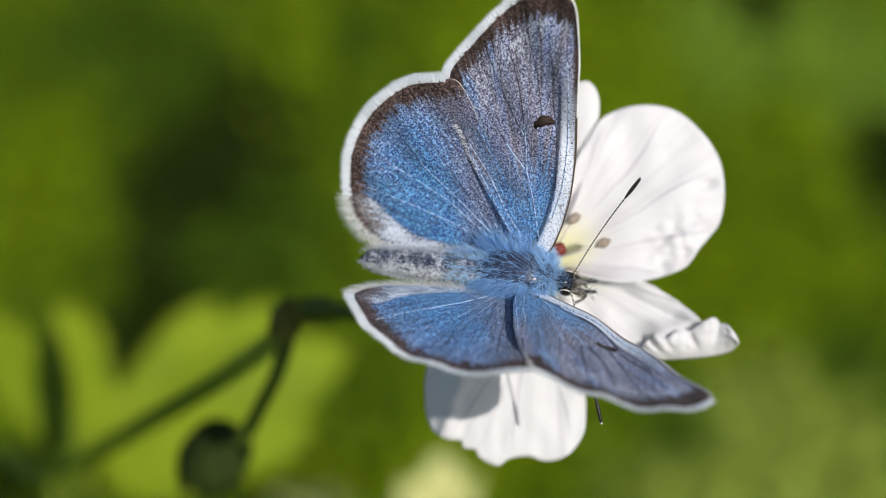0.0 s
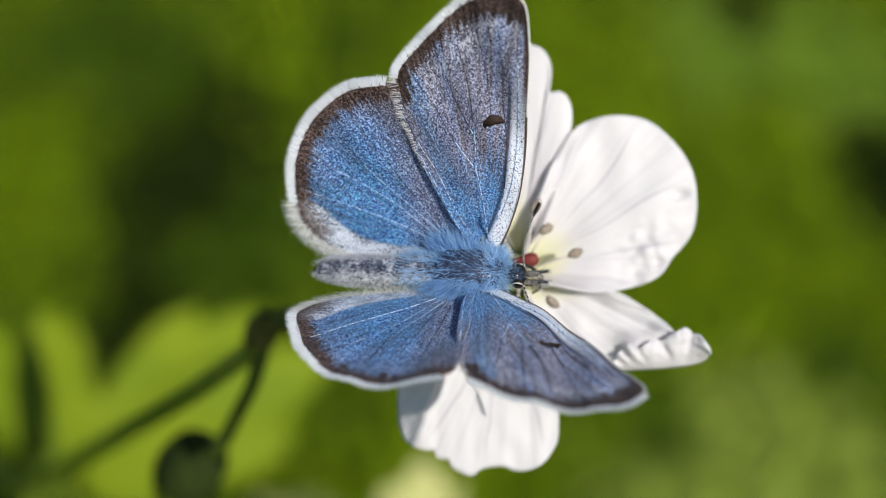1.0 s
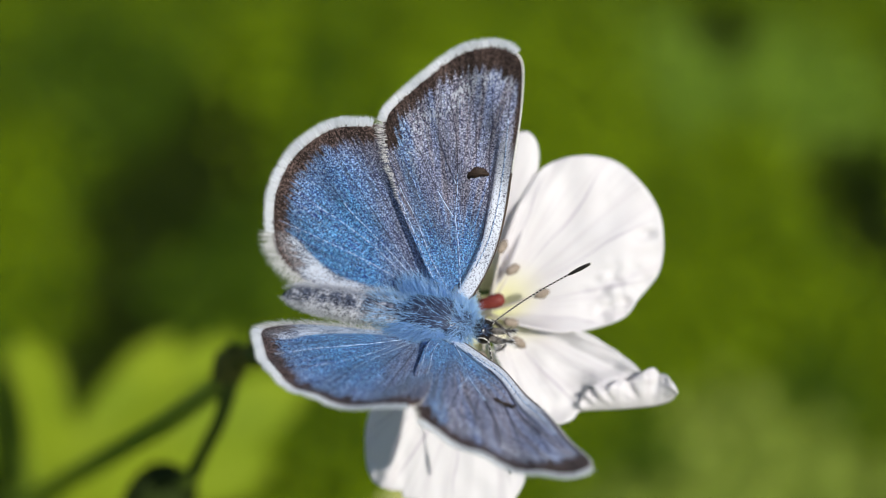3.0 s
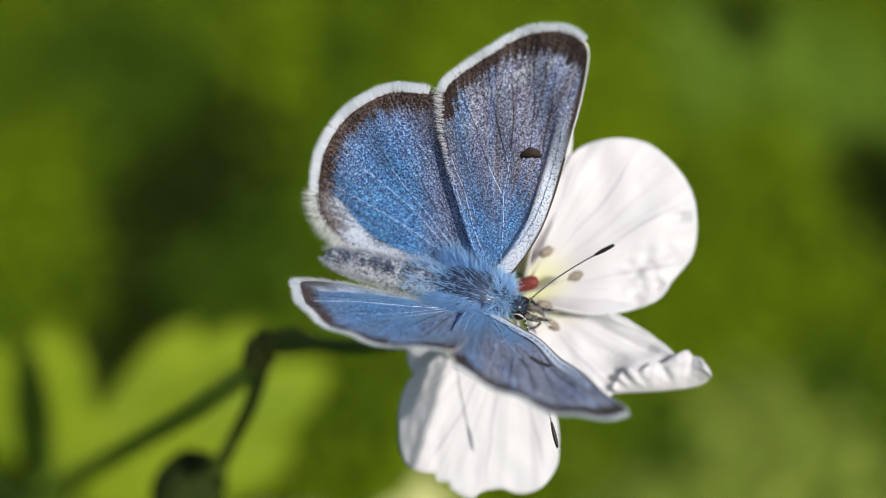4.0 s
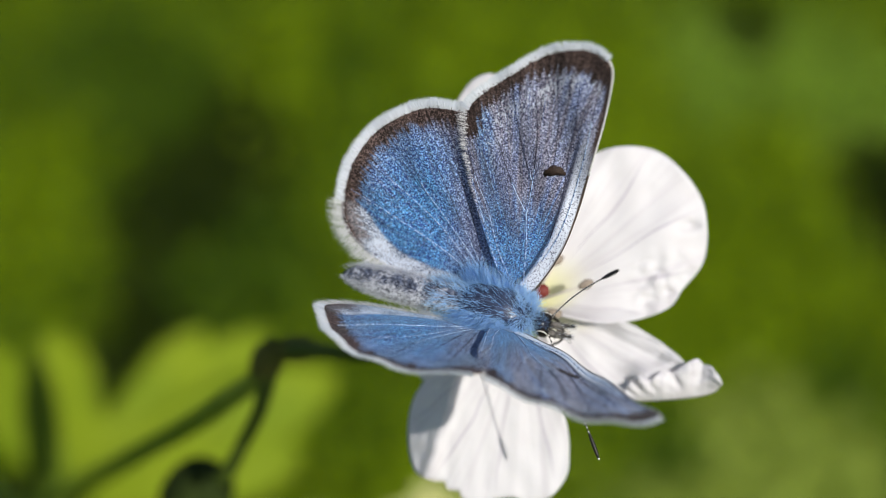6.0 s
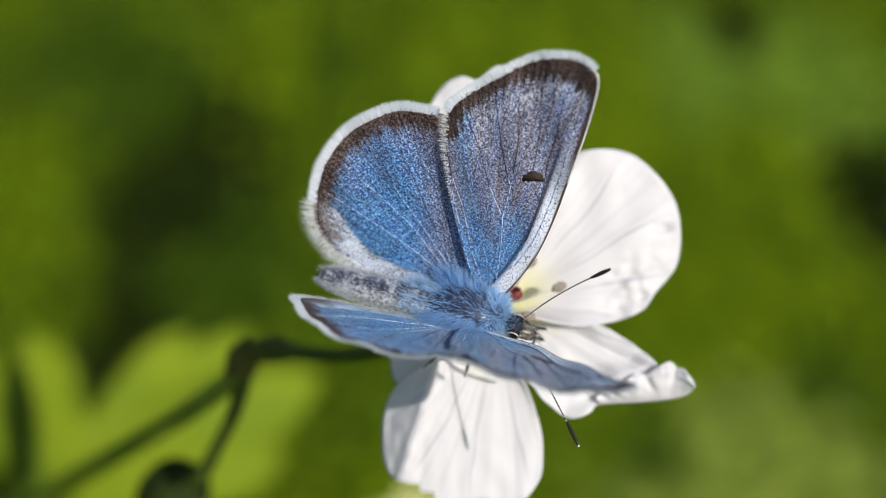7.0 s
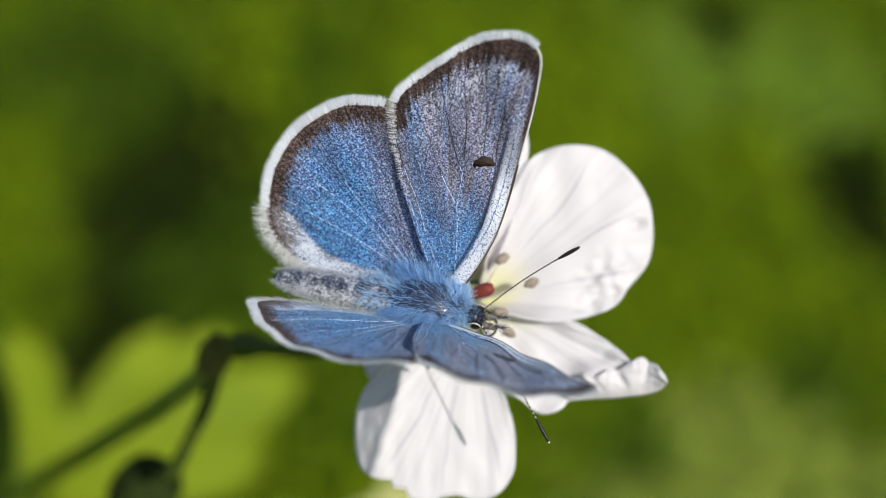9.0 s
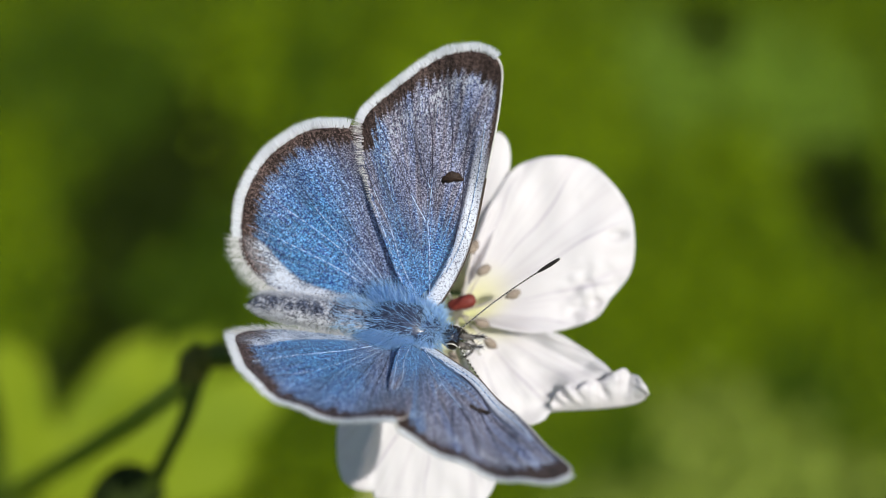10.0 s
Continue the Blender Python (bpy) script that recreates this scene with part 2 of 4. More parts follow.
def vein_scales():
    """Pale blue-white scales in short runs, broken by the dark ground between them."""
    k = Nodes("pale_vein_scales")
    c = k.coords()
    runs = k.ramp(k.noise(c, 6.0, 2.0, 0.7), (0.42, 0.0), (0.52, 1.0))
    tone = k.mix(runs, (0.03, 0.09, 0.26), k.mix(k.noise(c, 14.0, 1.0), (0.30, 0.52, 0.85), (0.85, 0.92, 1.0)))
    k.look_of(tone, 0.55, 0.25)
    k.bump(runs, 0.4, 0.00003)
    return k.mat


def plain(name, low, high, scale=3.0, rough=0.6, spec=0.3, relief=0.0, share=0.0):
    k = Nodes(name)
    c = k.coords()
    n = k.math("ADD", k.math("MULTIPLY", k.noise(c, scale, 3.0), 0.65), k.math("MULTIPLY", k.noise(c, scale * 6, 3.0), 0.35))
    k.look_of(k.mix(k.ramp(n, (0.35, 0.0), (0.65, 1.0)), low, high), rough, spec)
    if relief:
        k.bump(n, 0.5, relief)
    if share:
        k.thin(high, share)
    return k.mat


def leaf_green(name, low, high, glow, share=0.4, scale=0.08):
    k = Nodes(name)
    c = k.coords()
    isle = k.n.new("ShaderNodeNewGeometry").outputs["Random Per Island"]
    n = k.math("ADD", k.math("MULTIPLY", k.noise(c, scale, 3.0), 0.6), k.math("MULTIPLY", isle, 0.4))
    k.look_of(k.mix(k.ramp(n, (0.3, 0.0), (0.7, 1.0)), low, high), 0.6, 0.12)
    k.bump(k.noise(c, scale * 8, 2.0), 0.3, 0.0003)
    return k.thin(glow, share).mat


FOREWING = wing_upper("forewing_scales", False)
HINDWING = wing_upper("hindwing_scales", True)
UNDERWING = plain("underwing_scales", (0.42, 0.40, 0.38), (0.62, 0.60, 0.57), 4.0, 0.7)
FRINGE = hair("fringe_hair", (0.93, 0.95, 0.98), (0.95, 0.97, 0.99), 0.5, 0.0)
FRINGE_BUFF = hair("inner_fringe_hair", (0.88, 0.87, 0.87), (0.96, 0.95, 0.94), 0.48, 0.12)
BLUE_HAIR = hair("blue_body_hair", (0.12, 0.29, 0.60), (0.45, 0.72, 1.0), 0.4, 0.4)
PALE_BLUE_HAIR = hair("pale_blue_hair", (0.24, 0.46, 0.76), (0.60, 0.81, 1.0), 0.45, 0.22)
GREY_HAIR = hair("grey_body_hair", (0.34, 0.36, 0.42), (0.88, 0.90, 0.94), 0.35, 0.22)
PALE_VEIN = vein_scales()
DARK_VEIN = plain("dark_vein_scales", (0.012, 0.012, 0.03), (0.06, 0.06, 0.10), 7.0, 0.6)
SPOT_BROWN = plain("spot_scales", (0.010, 0.006, 0.004), (0.045, 0.025, 0.015), 9.0, 0.7)
CUTICLE = plain("dark_cuticle", (0.014, 0.020, 0.038), (0.06, 0.08, 0.14), 4.0, 0.24, 0.4, 0.00003)
COSTA_BROWN = plain("costa_brown", (0.05, 0.035, 0.025), (0.16, 0.12, 0.09), 6.0, 0.5)
ABDOMEN = abdomen_scales()
EYE = plain("eye_black", (0.006, 0.005, 0.005), (0.02, 0.016, 0.014), 8.0, 0.30, 0.25)
ANT_DARK = plain("antenna_black", (0.008, 0.007, 0.007), (0.03, 0.025, 0.02), 6.0, 0.45)
ANT_WHITE = plain("antenna_white", (0.6, 0.58, 0.54), (0.8, 0.78, 0.75), 6.0, 0.6)
PALP = plain("palp_scales", (0.015, 0.013, 0.012), (0.30, 0.28, 0.25), 4.0, 0.5, 0.4, 0.00005)
DARK_HAIR = hair("dark_palp_hair", (0.015, 0.014, 0.014), (0.05, 0.045, 0.045), 0.15, 0.3)
PETAL = petal_white()
CREAM_PETAL = plain("cream_petal", (0.60, 0.60, 0.22), (0.72, 0.72, 0.34), 0.5, 0.6, 0.2, 0.0001, 0.35)
STIGMA = plain("stigma_red", (0.15, 0.022, 0.018), (0.26, 0.055, 0.040), 5.0, 0.5, 0.3, 0.00005, 0.15)
FILAMENT = plain("filament_pale", (0.72, 0.66, 0.60), (0.84, 0.80, 0.74), 3.0, 0.5, 0.3, 0, 0.3)
ANTHER = plain("anther_brown", (0.19, 0.15, 0.115), (0.38, 0.32, 0.26), 6.0, 0.7, 0.2, 0.00006)
STEM_GREEN = plain("stem_green", (0.17, 0.25, 0.018), (0.27, 0.36, 0.032), 1.0, 0.6, 0.2, 0.00008, 0.25)
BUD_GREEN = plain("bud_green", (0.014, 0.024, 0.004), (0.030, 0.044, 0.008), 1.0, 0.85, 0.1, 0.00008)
HUB_CREAM = plain("hub_cream", (0.56, 0.58, 0.24), (0.72, 0.71, 0.42), 2.0, 0.6, 0.2, 0.00005, 0.25)
PEDICEL = plain("pedicel_green", (0.040, 0.064, 0.007), (0.075, 0.105, 0.014), 1.0, 0.7, 0.15, 0.00008)
BRACT = plain("bract_brown", (0.060, 0.066, 0.012), (0.120, 0.120, 0.028), 1.0, 0.8, 0.1, 0.00008)
SEPAL_GREEN = plain("sepal_green", (0.06, 0.11, 0.02), (0.14, 0.22, 0.05), 1.0, 0.6, 0.25, 0.00008, 0.2)
LEAF = leaf_green("leaf_green", (0.17, 0.25, 0.010), (0.33, 0.41, 0.018), (0.53, 0.62, 0.015), 0.40)
# a darker copy of the leaf green, with the fold's shade in the colour
FOLDED_LEAF_SHADE = leaf_green("folded_leaf_shade_green", (0.075, 0.125, 0.006), (0.125, 0.19, 0.010), (0.17, 0.26, 0.008), 0.3)
MEADOW = leaf_green("sunlit_meadow_leaves", (0.18, 0.27, 0.003), (0.27, 0.38, 0.006), (0.38, 0.52, 0.004), 0.35, 0.02)
HERB = leaf_green("meadow_herb_leaves", (0.055, 0.11, 0.004), (0.10, 0.17, 0.008), (0.12, 0.22, 0.006), 0.3, 0.02)
PALE_HERB = leaf_green("pale_meadow_leaves", (0.32, 0.42, 0.05), (0.44, 0.54, 0.10), (0.50, 0.60, 0.09), 0.3, 0.02)
COOL_HERB = leaf_green("clover_green", (0.23, 0.37, 0.030), (0.33, 0.49, 0.055), (0.34, 0.54, 0.04), 0.35, 0.02)
# near-black green: the shade of the meadow's dark patches is in the colour
SHADE_LEAF = leaf_green("shade_toned_leaves", (0.010, 0.020, 0.001), (0.028, 0.045, 0.003), (0.02, 0.04, 0.001), 0.2, 0.02)
SOIL = plain("meadow_soil", (0.03, 0.05, 0.003), (0.06, 0.09, 0.005), 0.006, 0.95, 0.1, 0.004)


# ---- mesh helpers ----
def part(name, bm, material, parent=None, label="", smooth=True):
    me = bpy.data.meshes.new(name)
    bm.normal_update()
    bm.to_mesh(me)
    bm.free()
    for m in material if isinstance(material, (list, tuple)) else (material,):
        me.materials.append(m)
    if smooth:
        me.polygons.foreach_set("use_smooth", [True] * len(me.polygons))
    ob = new(name, me)
    ob.parent = parent
    return tagged(ob, label) if label else ob


def smooth_line(pts, n, closed=False):
    """n points at even steps along a smooth curve through pts."""
    p = [Vector(q) for q in pts]
    m = len(p)
    fine = []
    for i in range(m if closed else m - 1):
        if closed:
            a, b, c, d = p[i - 1], p[i], p[(i + 1) % m], p[(i + 2) % m]
        else:
            a, b, c, d = p[max(i - 1, 0)], p[i], p[i + 1], p[min(i + 2, m - 1)]
        for j in range(12):
            t = j / 12
            fine.append(0.5 * (2 * b + (c - a) * t + (2 * a - 5 * b + 4 * c - d) * t * t + (3 * b - a - 3 * c + d) * t ** 3))
    fine.append(p[0].copy() if closed else p[-1].copy())
    run = [0.0]
    for a, b in zip(fine, fine[1:]):
        run.append(run[-1] + (b - a).length)
    out, k = [], 0
    steps = n if closed else n - 1
    for i in range(n):
        want = run[-1] * i / steps
        while k < len(run) - 2 and run[k + 1] < want:
            k += 1
        f = (want - run[k]) / max(run[k + 1] - run[k], 1e-12)
        out.append(fine[k].lerp(fine[k + 1], f))
    return out


def tube(bm, line, radii, sides=8, flat=1.0, caps=True):
    """A round rod along a line of points, with its radius point by point."""
    rings = []
    side = None
    for i, p in enumerate(line):
        d = (line[min(i + 1, len(line) - 1)] - line[max(i - 1, 0)]).normalized()
        if side is None:
            side = d.orthogonal().normalized()
        side = (side - d * side.dot(d)).normalized()
        up = d.cross(side)
        r = radii[i] if isinstance(radii, (list, tuple)) else radii
        rings.append([bm.verts.new(p + (side * math.cos(a) + up * math.sin(a) * flat) * r) for a in (2 * math.pi * k / sides for k in range(sides))])
    for a, b in zip(rings, rings[1:]):
        for k in range(sides):
            bm.faces.new((a[k], a[(k + 1) % sides], b[(k + 1) % sides], b[k]))
    if caps:
        bm.faces.new(rings[0][::-1]), bm.faces.new(rings[-1])
    return bm


def lump(bm, centre, radii, turn=None, rough=0.0, seed=0, rows=10, cols=14):
    """An uneven egg shape."""
    m = turn or Matrix()
    rings = []
    for i in range(rows + 1):
        th = math.pi * i / rows
        ring = []
        for j in range(cols):
            ph = 2 * math.pi * j / cols
            d = Vector((math.cos(th), math.sin(th) * math.cos(ph), math.sin(th) * math.sin(ph)))
            f = 1 + rough * noise.noise(d * 2.3 + Vector((seed, 0, 0)))
            ring.append(Vector((d.x * radii[0], d.y * radii[1], d.z * radii[2])) * f)
        rings.append(ring)
    c = Vector(centre)
    tip_a, tip_b = bm.verts.new(c + m.to_3x3() @ rings[0][0]), bm.verts.new(c + m.to_3x3() @ rings[-1][0])
    vs = [[bm.verts.new(c + m.to_3x3() @ q) for q in ring] for ring in rings[1:-1]]
    for j in range(cols):
        bm.faces.new((tip_a, vs[0][(j + 1) % cols], vs[0][j]))
        bm.faces.new((tip_b, vs[-1][j], vs[-1][(j + 1) % cols]))
    for a, b in zip(vs, vs[1:]):
        for j in range(cols):
            bm.faces.new((a[j], a[(j + 1) % cols], b[(j + 1) % cols], b[j]))
    return bm


def hairs(bm, roots, width):
    """Tapered, bent hairs: roots is a list of (place, way, length, side)."""
    uv = bm.loops.layers.uv.get("hair") or bm.loops.layers.uv.new("hair")
    for p, way, length, side in roots:
        mid, tip = p + way[0] * length * 0.5, p + way[0] * length * 0.5 + way[1] * length * 0.5
        s = side * width * 0.5
        v = [bm.verts.new(q) for q in (p - s, p + s, mid + s * 0.8, mid - s * 0.8, tip)]
        for f, t in ((bm.faces.new((v[0], v[1], v[2], v[3])), (0, 0, 0.5, 0.5)), (bm.faces.new((v[3], v[2], v[4])), (0.5, 0.5, 1))):
            for lo, y in zip(f.loops, t):
                lo[uv].uv = (0.5, y)
    return bm


# ---- the meadow ----
def ground():
    bm = bmesh.new()
    n = 60
    xs = [((i / n) * 2 - 1) for i in range(n + 1)]
    grid = []
    for a in xs:
        row = []
        for b in xs:
            x, y = 60 * a * abs(a) ** 1.6, 60 * b * abs(b) ** 1.6
            row.append(bm.verts.new((x, y, 0.02 * noise.noise((x * 0.8, y * 0.8, 0)) * min(1.0, math.hypot(x, y) / 3) - 0.08)))
        grid.append(row)
    for i in range(n):
        for j in range(n):
            bm.faces.new((grid[i][j], grid[i + 1][j], grid[i + 1][j + 1], grid[i][j + 1]))
    tagged(part("ground", bm, SOIL), "green mossy meadow soil between the plants", "ground", kind="structure")


def leaflet(bm, at, rng, size):
    """One small meadow leaf, folded along its midrib."""
    m = Euler((rng.gauss(0, 0.6), rng.gauss(0, 0.6), rng.uniform(0, 6.3))).to_matrix()
    l, w = size, size * rng.uniform(0.3, 0.55)
    v = [bm.verts.new(at + m @ Vector(q)) for q in ((-l / 2, 0, 0), (-l * 0.1, -w / 2, w * 0.18), (l / 2, 0, -l * 0.1), (-l * 0.1, w / 2, w * 0.18), (0, 0, 0))]
    for a, b in ((0, 1), (1, 2), (2, 3), (3, 0)):
        bm.faces.new((v[a], v[b], v[4]))


# patches of the meadow: centre and reach on the ground (m), what grows there; dark ones have shade in the leaf colour
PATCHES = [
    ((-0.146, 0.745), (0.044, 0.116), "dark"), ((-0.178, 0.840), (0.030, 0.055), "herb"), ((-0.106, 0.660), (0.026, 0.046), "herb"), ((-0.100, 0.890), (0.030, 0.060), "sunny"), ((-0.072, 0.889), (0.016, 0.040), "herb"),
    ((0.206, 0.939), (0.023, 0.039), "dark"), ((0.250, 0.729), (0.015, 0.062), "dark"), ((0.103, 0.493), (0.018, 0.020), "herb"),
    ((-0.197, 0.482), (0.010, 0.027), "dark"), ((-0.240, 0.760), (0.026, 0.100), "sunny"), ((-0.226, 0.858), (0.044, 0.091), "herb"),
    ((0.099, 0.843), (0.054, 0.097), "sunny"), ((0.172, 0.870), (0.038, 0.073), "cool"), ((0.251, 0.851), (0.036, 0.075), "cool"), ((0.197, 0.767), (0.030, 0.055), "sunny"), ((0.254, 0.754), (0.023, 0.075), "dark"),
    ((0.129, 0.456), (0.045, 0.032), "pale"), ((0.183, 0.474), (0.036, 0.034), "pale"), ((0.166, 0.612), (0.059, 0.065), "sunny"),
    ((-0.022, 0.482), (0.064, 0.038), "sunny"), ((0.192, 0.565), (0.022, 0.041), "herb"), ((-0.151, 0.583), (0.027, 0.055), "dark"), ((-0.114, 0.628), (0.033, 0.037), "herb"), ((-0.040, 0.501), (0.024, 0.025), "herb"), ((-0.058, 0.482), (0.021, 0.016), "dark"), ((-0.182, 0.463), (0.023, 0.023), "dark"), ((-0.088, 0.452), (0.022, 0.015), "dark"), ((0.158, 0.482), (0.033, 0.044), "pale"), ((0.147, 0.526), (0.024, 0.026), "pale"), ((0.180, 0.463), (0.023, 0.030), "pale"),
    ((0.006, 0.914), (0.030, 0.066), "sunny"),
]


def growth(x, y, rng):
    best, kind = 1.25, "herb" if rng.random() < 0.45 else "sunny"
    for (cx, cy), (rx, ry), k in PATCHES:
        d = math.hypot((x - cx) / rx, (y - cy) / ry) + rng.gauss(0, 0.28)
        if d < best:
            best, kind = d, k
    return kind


def meadow():
    ground()
    rng = random.Random(3)
    beds = {k: bmesh.new() for k in ("sunny", "herb", "dark", "pale", "cool")}
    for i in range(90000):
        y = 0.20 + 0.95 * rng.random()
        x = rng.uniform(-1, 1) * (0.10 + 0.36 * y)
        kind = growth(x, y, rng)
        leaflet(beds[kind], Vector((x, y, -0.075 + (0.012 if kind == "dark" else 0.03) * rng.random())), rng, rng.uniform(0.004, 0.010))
    for i in range(30000):
        r, a = 0.3 + 1.6 * rng.expovariate(1.0), rng.uniform(0, 2 * math.pi)
        x, y = r * math.cos(a), 0.4 + r * math.sin(a)
        if r < 9 and (abs(x) > 0.10 + 0.36 * y or y < 0.2 or y > 1.15):
            leaflet(beds["herb" if rng.random() < 0.5 else "sunny"], Vector((x, y, -0.07 + 0.03 * rng.random())), rng, rng.uniform(0.02, 0.05))
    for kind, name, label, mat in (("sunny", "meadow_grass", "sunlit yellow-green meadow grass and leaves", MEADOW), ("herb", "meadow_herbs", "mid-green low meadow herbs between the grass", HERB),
                                   ("dark", "shade_toned_plants", "low meadow plants with the shade of hollows in their dark green", SHADE_LEAF), ("pale", "pale_herbs", "pale green low meadow leaves in full sun", PALE_HERB), ("cool", "clover_leaves", "cool mid-green clover leaves in the meadow", COOL_HERB)):
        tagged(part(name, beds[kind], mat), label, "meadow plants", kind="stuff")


# ---- stem, buds and leaves ----
def flower_stem():
    top = new("flower_stalk")
    tagged(top, "dark green branching flower stalk with closed buds", "flower stalk")
    main = [spot(-72.92, -43.60, -152.8), spot(-55.02, -31.90, -116.4), spot(-43.60, -25.20, -90.4), spot(-32.87, -19.00, -64.4), spot(-24.49, -14.15, -43.6), spot(-19.30, -11.05, -33.2), spot(-15.36, -8.70, -28.0), spot(-14.26, -7.50, -28.0)]
    low = [Vector((main[0].x - 0.03, main[0].y + 0.05, -0.1)), Vector((main[0].x - 0.02, main[0].y + 0.03, 0.08))]
    line = smooth_line(low + main, 60)
    part("main_stem", tube(bmesh.new(), line, [0.0025 - 0.00165 * i / 59 for i in range(60)], 10), STEM_GREEN, top)
    line = smooth_line([spot(-14.17, -6.51, -28.0), spot(-12.27, -5.66, -26.4), spot(-9.31, -5.49, -21.7), spot(-5.83, -5.55, -18.5), spot(-1.73, -4.69, -15.4), spot(2.83, -2.57, -9.0), spot(4.40, -1.60, -4.6)], 30)
    part("flower_pedicel", tube(bmesh.new(), line, [0.00066 - 0.00024 * i / 29 for i in range(30)], 10), PEDICEL, top)
    line = smooth_line([spot(-13.83, -6.96, -28.0), spot(-14.05, -8.18, -28.0), spot(-14.88, -10.73, -28.8), spot(-16.44, -13.48, -31.0), spot(-17.41, -15.17, -32.5), spot(-18.43, -16.44, -34.0)], 24)
    part("bud_pedicel", tube(bmesh.new(), line, [0.00072 - 0.00014 * math.sin(math.pi * i / 23) for i in range(24)], 10), PEDICEL, top)
    bud_at = (-21.56, -18.91, -41.5)
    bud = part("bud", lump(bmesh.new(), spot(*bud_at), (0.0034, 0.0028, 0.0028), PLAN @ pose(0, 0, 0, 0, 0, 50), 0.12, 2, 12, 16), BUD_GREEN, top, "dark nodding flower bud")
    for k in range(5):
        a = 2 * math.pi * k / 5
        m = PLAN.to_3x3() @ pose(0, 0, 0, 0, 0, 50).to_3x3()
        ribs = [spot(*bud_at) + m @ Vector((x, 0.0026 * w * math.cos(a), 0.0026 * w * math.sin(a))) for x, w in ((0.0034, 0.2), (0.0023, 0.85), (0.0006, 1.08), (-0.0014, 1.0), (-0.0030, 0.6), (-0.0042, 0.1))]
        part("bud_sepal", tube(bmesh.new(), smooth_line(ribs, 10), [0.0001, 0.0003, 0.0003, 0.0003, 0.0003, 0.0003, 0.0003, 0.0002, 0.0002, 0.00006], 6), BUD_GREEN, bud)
    for c, r, g in (((-14.05, -6.55, -28.0), (1.85, 1.35, 1.15), 70), ((-11.6, -5.6, -26.6), (2.2, 1.05, 0.95), 4)):
        part("node_bract", lump(bmesh.new(), spot(*c), tuple(x * MM for x in r), PLAN @ pose(0, 0, 0, 0, 0, g), 0.25, g, 10, 12), BRACT, top, "brownish green bract")
    return top


def lobe(bm, base, tip, width, droop, seed):
    """One long leaf lobe with a raised midrib, in plan millimetres."""
    b, t = Vector(base), Vector(tip)
    axis = t - b
    side = Vector((-axis.y, axis.x, 0)).normalized()
    rows = 14
    prev = None
    for i in range(rows + 1):
        s = i / rows
        w = width * 0.5 * (math.sin(math.pi * min(s * 0.55 + 0.16, 1.0)) ** 0.8) * (1 - s ** 9)
        w *= 1 + 0.10 * noise.noise((s * 6, seed, 0))
        c = b + axis * s + Vector((0, 0, -droop * s * s))
        ring = []
        for k in range(-3, 4):
            f = k / 3
            q = c + side * w * f + Vector((0, 0, 0.06 * width * abs(f) + 0.3 * noise.noise((s * 4, f * 2, seed))))
            ring.append(bm.verts.new(spot(*q)))
        if prev:
            for k in range(6):
                bm.faces.new((prev[k], prev[k + 1], ring[k + 1], ring[k]))
        prev = ring


def leaf(name, label, base, lobes, stalk_to, material=None):
    top = new(name)
    tagged(top, label, "leaf")
    for i, (tip, width, droop) in enumerate(lobes):
        bm = bmesh.new()
        lobe(bm, base, tip, width, droop, i * 3.1 + base[0])
        ob = part("leaf_lobe", bm, material or LEAF, top)
        so = ob.modifiers.new("thick", "SOLIDIFY")
        so.thickness = 0.0003
    line = smooth_line([spot(*base), spot(*(Vector(base) + Vector((-2, -14, -6)))), Vector(stalk_to)], 20)
    part("leaf_stalk", tube(bmesh.new(), line, 0.0009, 8), STEM_GREEN, top)
    return top


# ---- the flower ----
def petal(name, base, outline, rise, cup, ripple, seed, parent, curl=None):
    """A petal spread from its claw to its rim; depth from its rise, cupping and folds (mm)."""
    b = Vector((base[0], base[1]))
    rim = smooth_line([(u, v, 0) for u, v in outline], 180)
    rows = 40
    bm = bmesh.new()
    uv = bm.loops.layers.uv.new("spread")
    grid = []
    claw = 0.5
    for i in range(rows + 1):
        s = i / rows
        row = []
        for j, r in enumerate(rim):
            a = j / (len(rim) - 1)
            start = b + (Vector((r.x, r.y)) - b).normalized() * claw
            q = start.lerp(Vector((r.x, r.y)), s)
            edge = abs(a * 2 - 1)
            w = base[2] + rise * s - cup * s * s + 0.9 * cup * s * edge ** 3
            w += ripple * s * (0.3 * math.sin(a * 21 + seed) + noise.noise((a * 5 + seed, s * 1.6, seed)) + 0.5 * noise.noise((a * 13, s * 4, seed)))
            w += ripple * 1.3 * max(0, s - 0.8) * 5 * noise.noise((a * 16, 3.3, seed))
            if curl:
                w += curl(q.x, q.y, s)
            row.append(bm.verts.new(spot(q.x * (100 - w) / 100, q.y * (100 - w) / 100, w)))
        grid.append(row)
    for i in range(rows):
        for j in range(len(rim) - 1):
            f = bm.faces.new((grid[i][j], grid[i + 1][j], grid[i + 1][j + 1], grid[i][j + 1]))
            for lo, (y, x) in zip(f.loops, ((i, j), (i + 1, j), (i + 1, j + 1), (i, j + 1))):
                lo[uv].uv = (x / (len(rim) - 1), y / rows)
    ob = part(name, bm, PETAL, parent)
    so = ob.modifiers.new("thick", "SOLIDIFY")
    so.thickness, so.offset = 0.00012, 0
    return ob


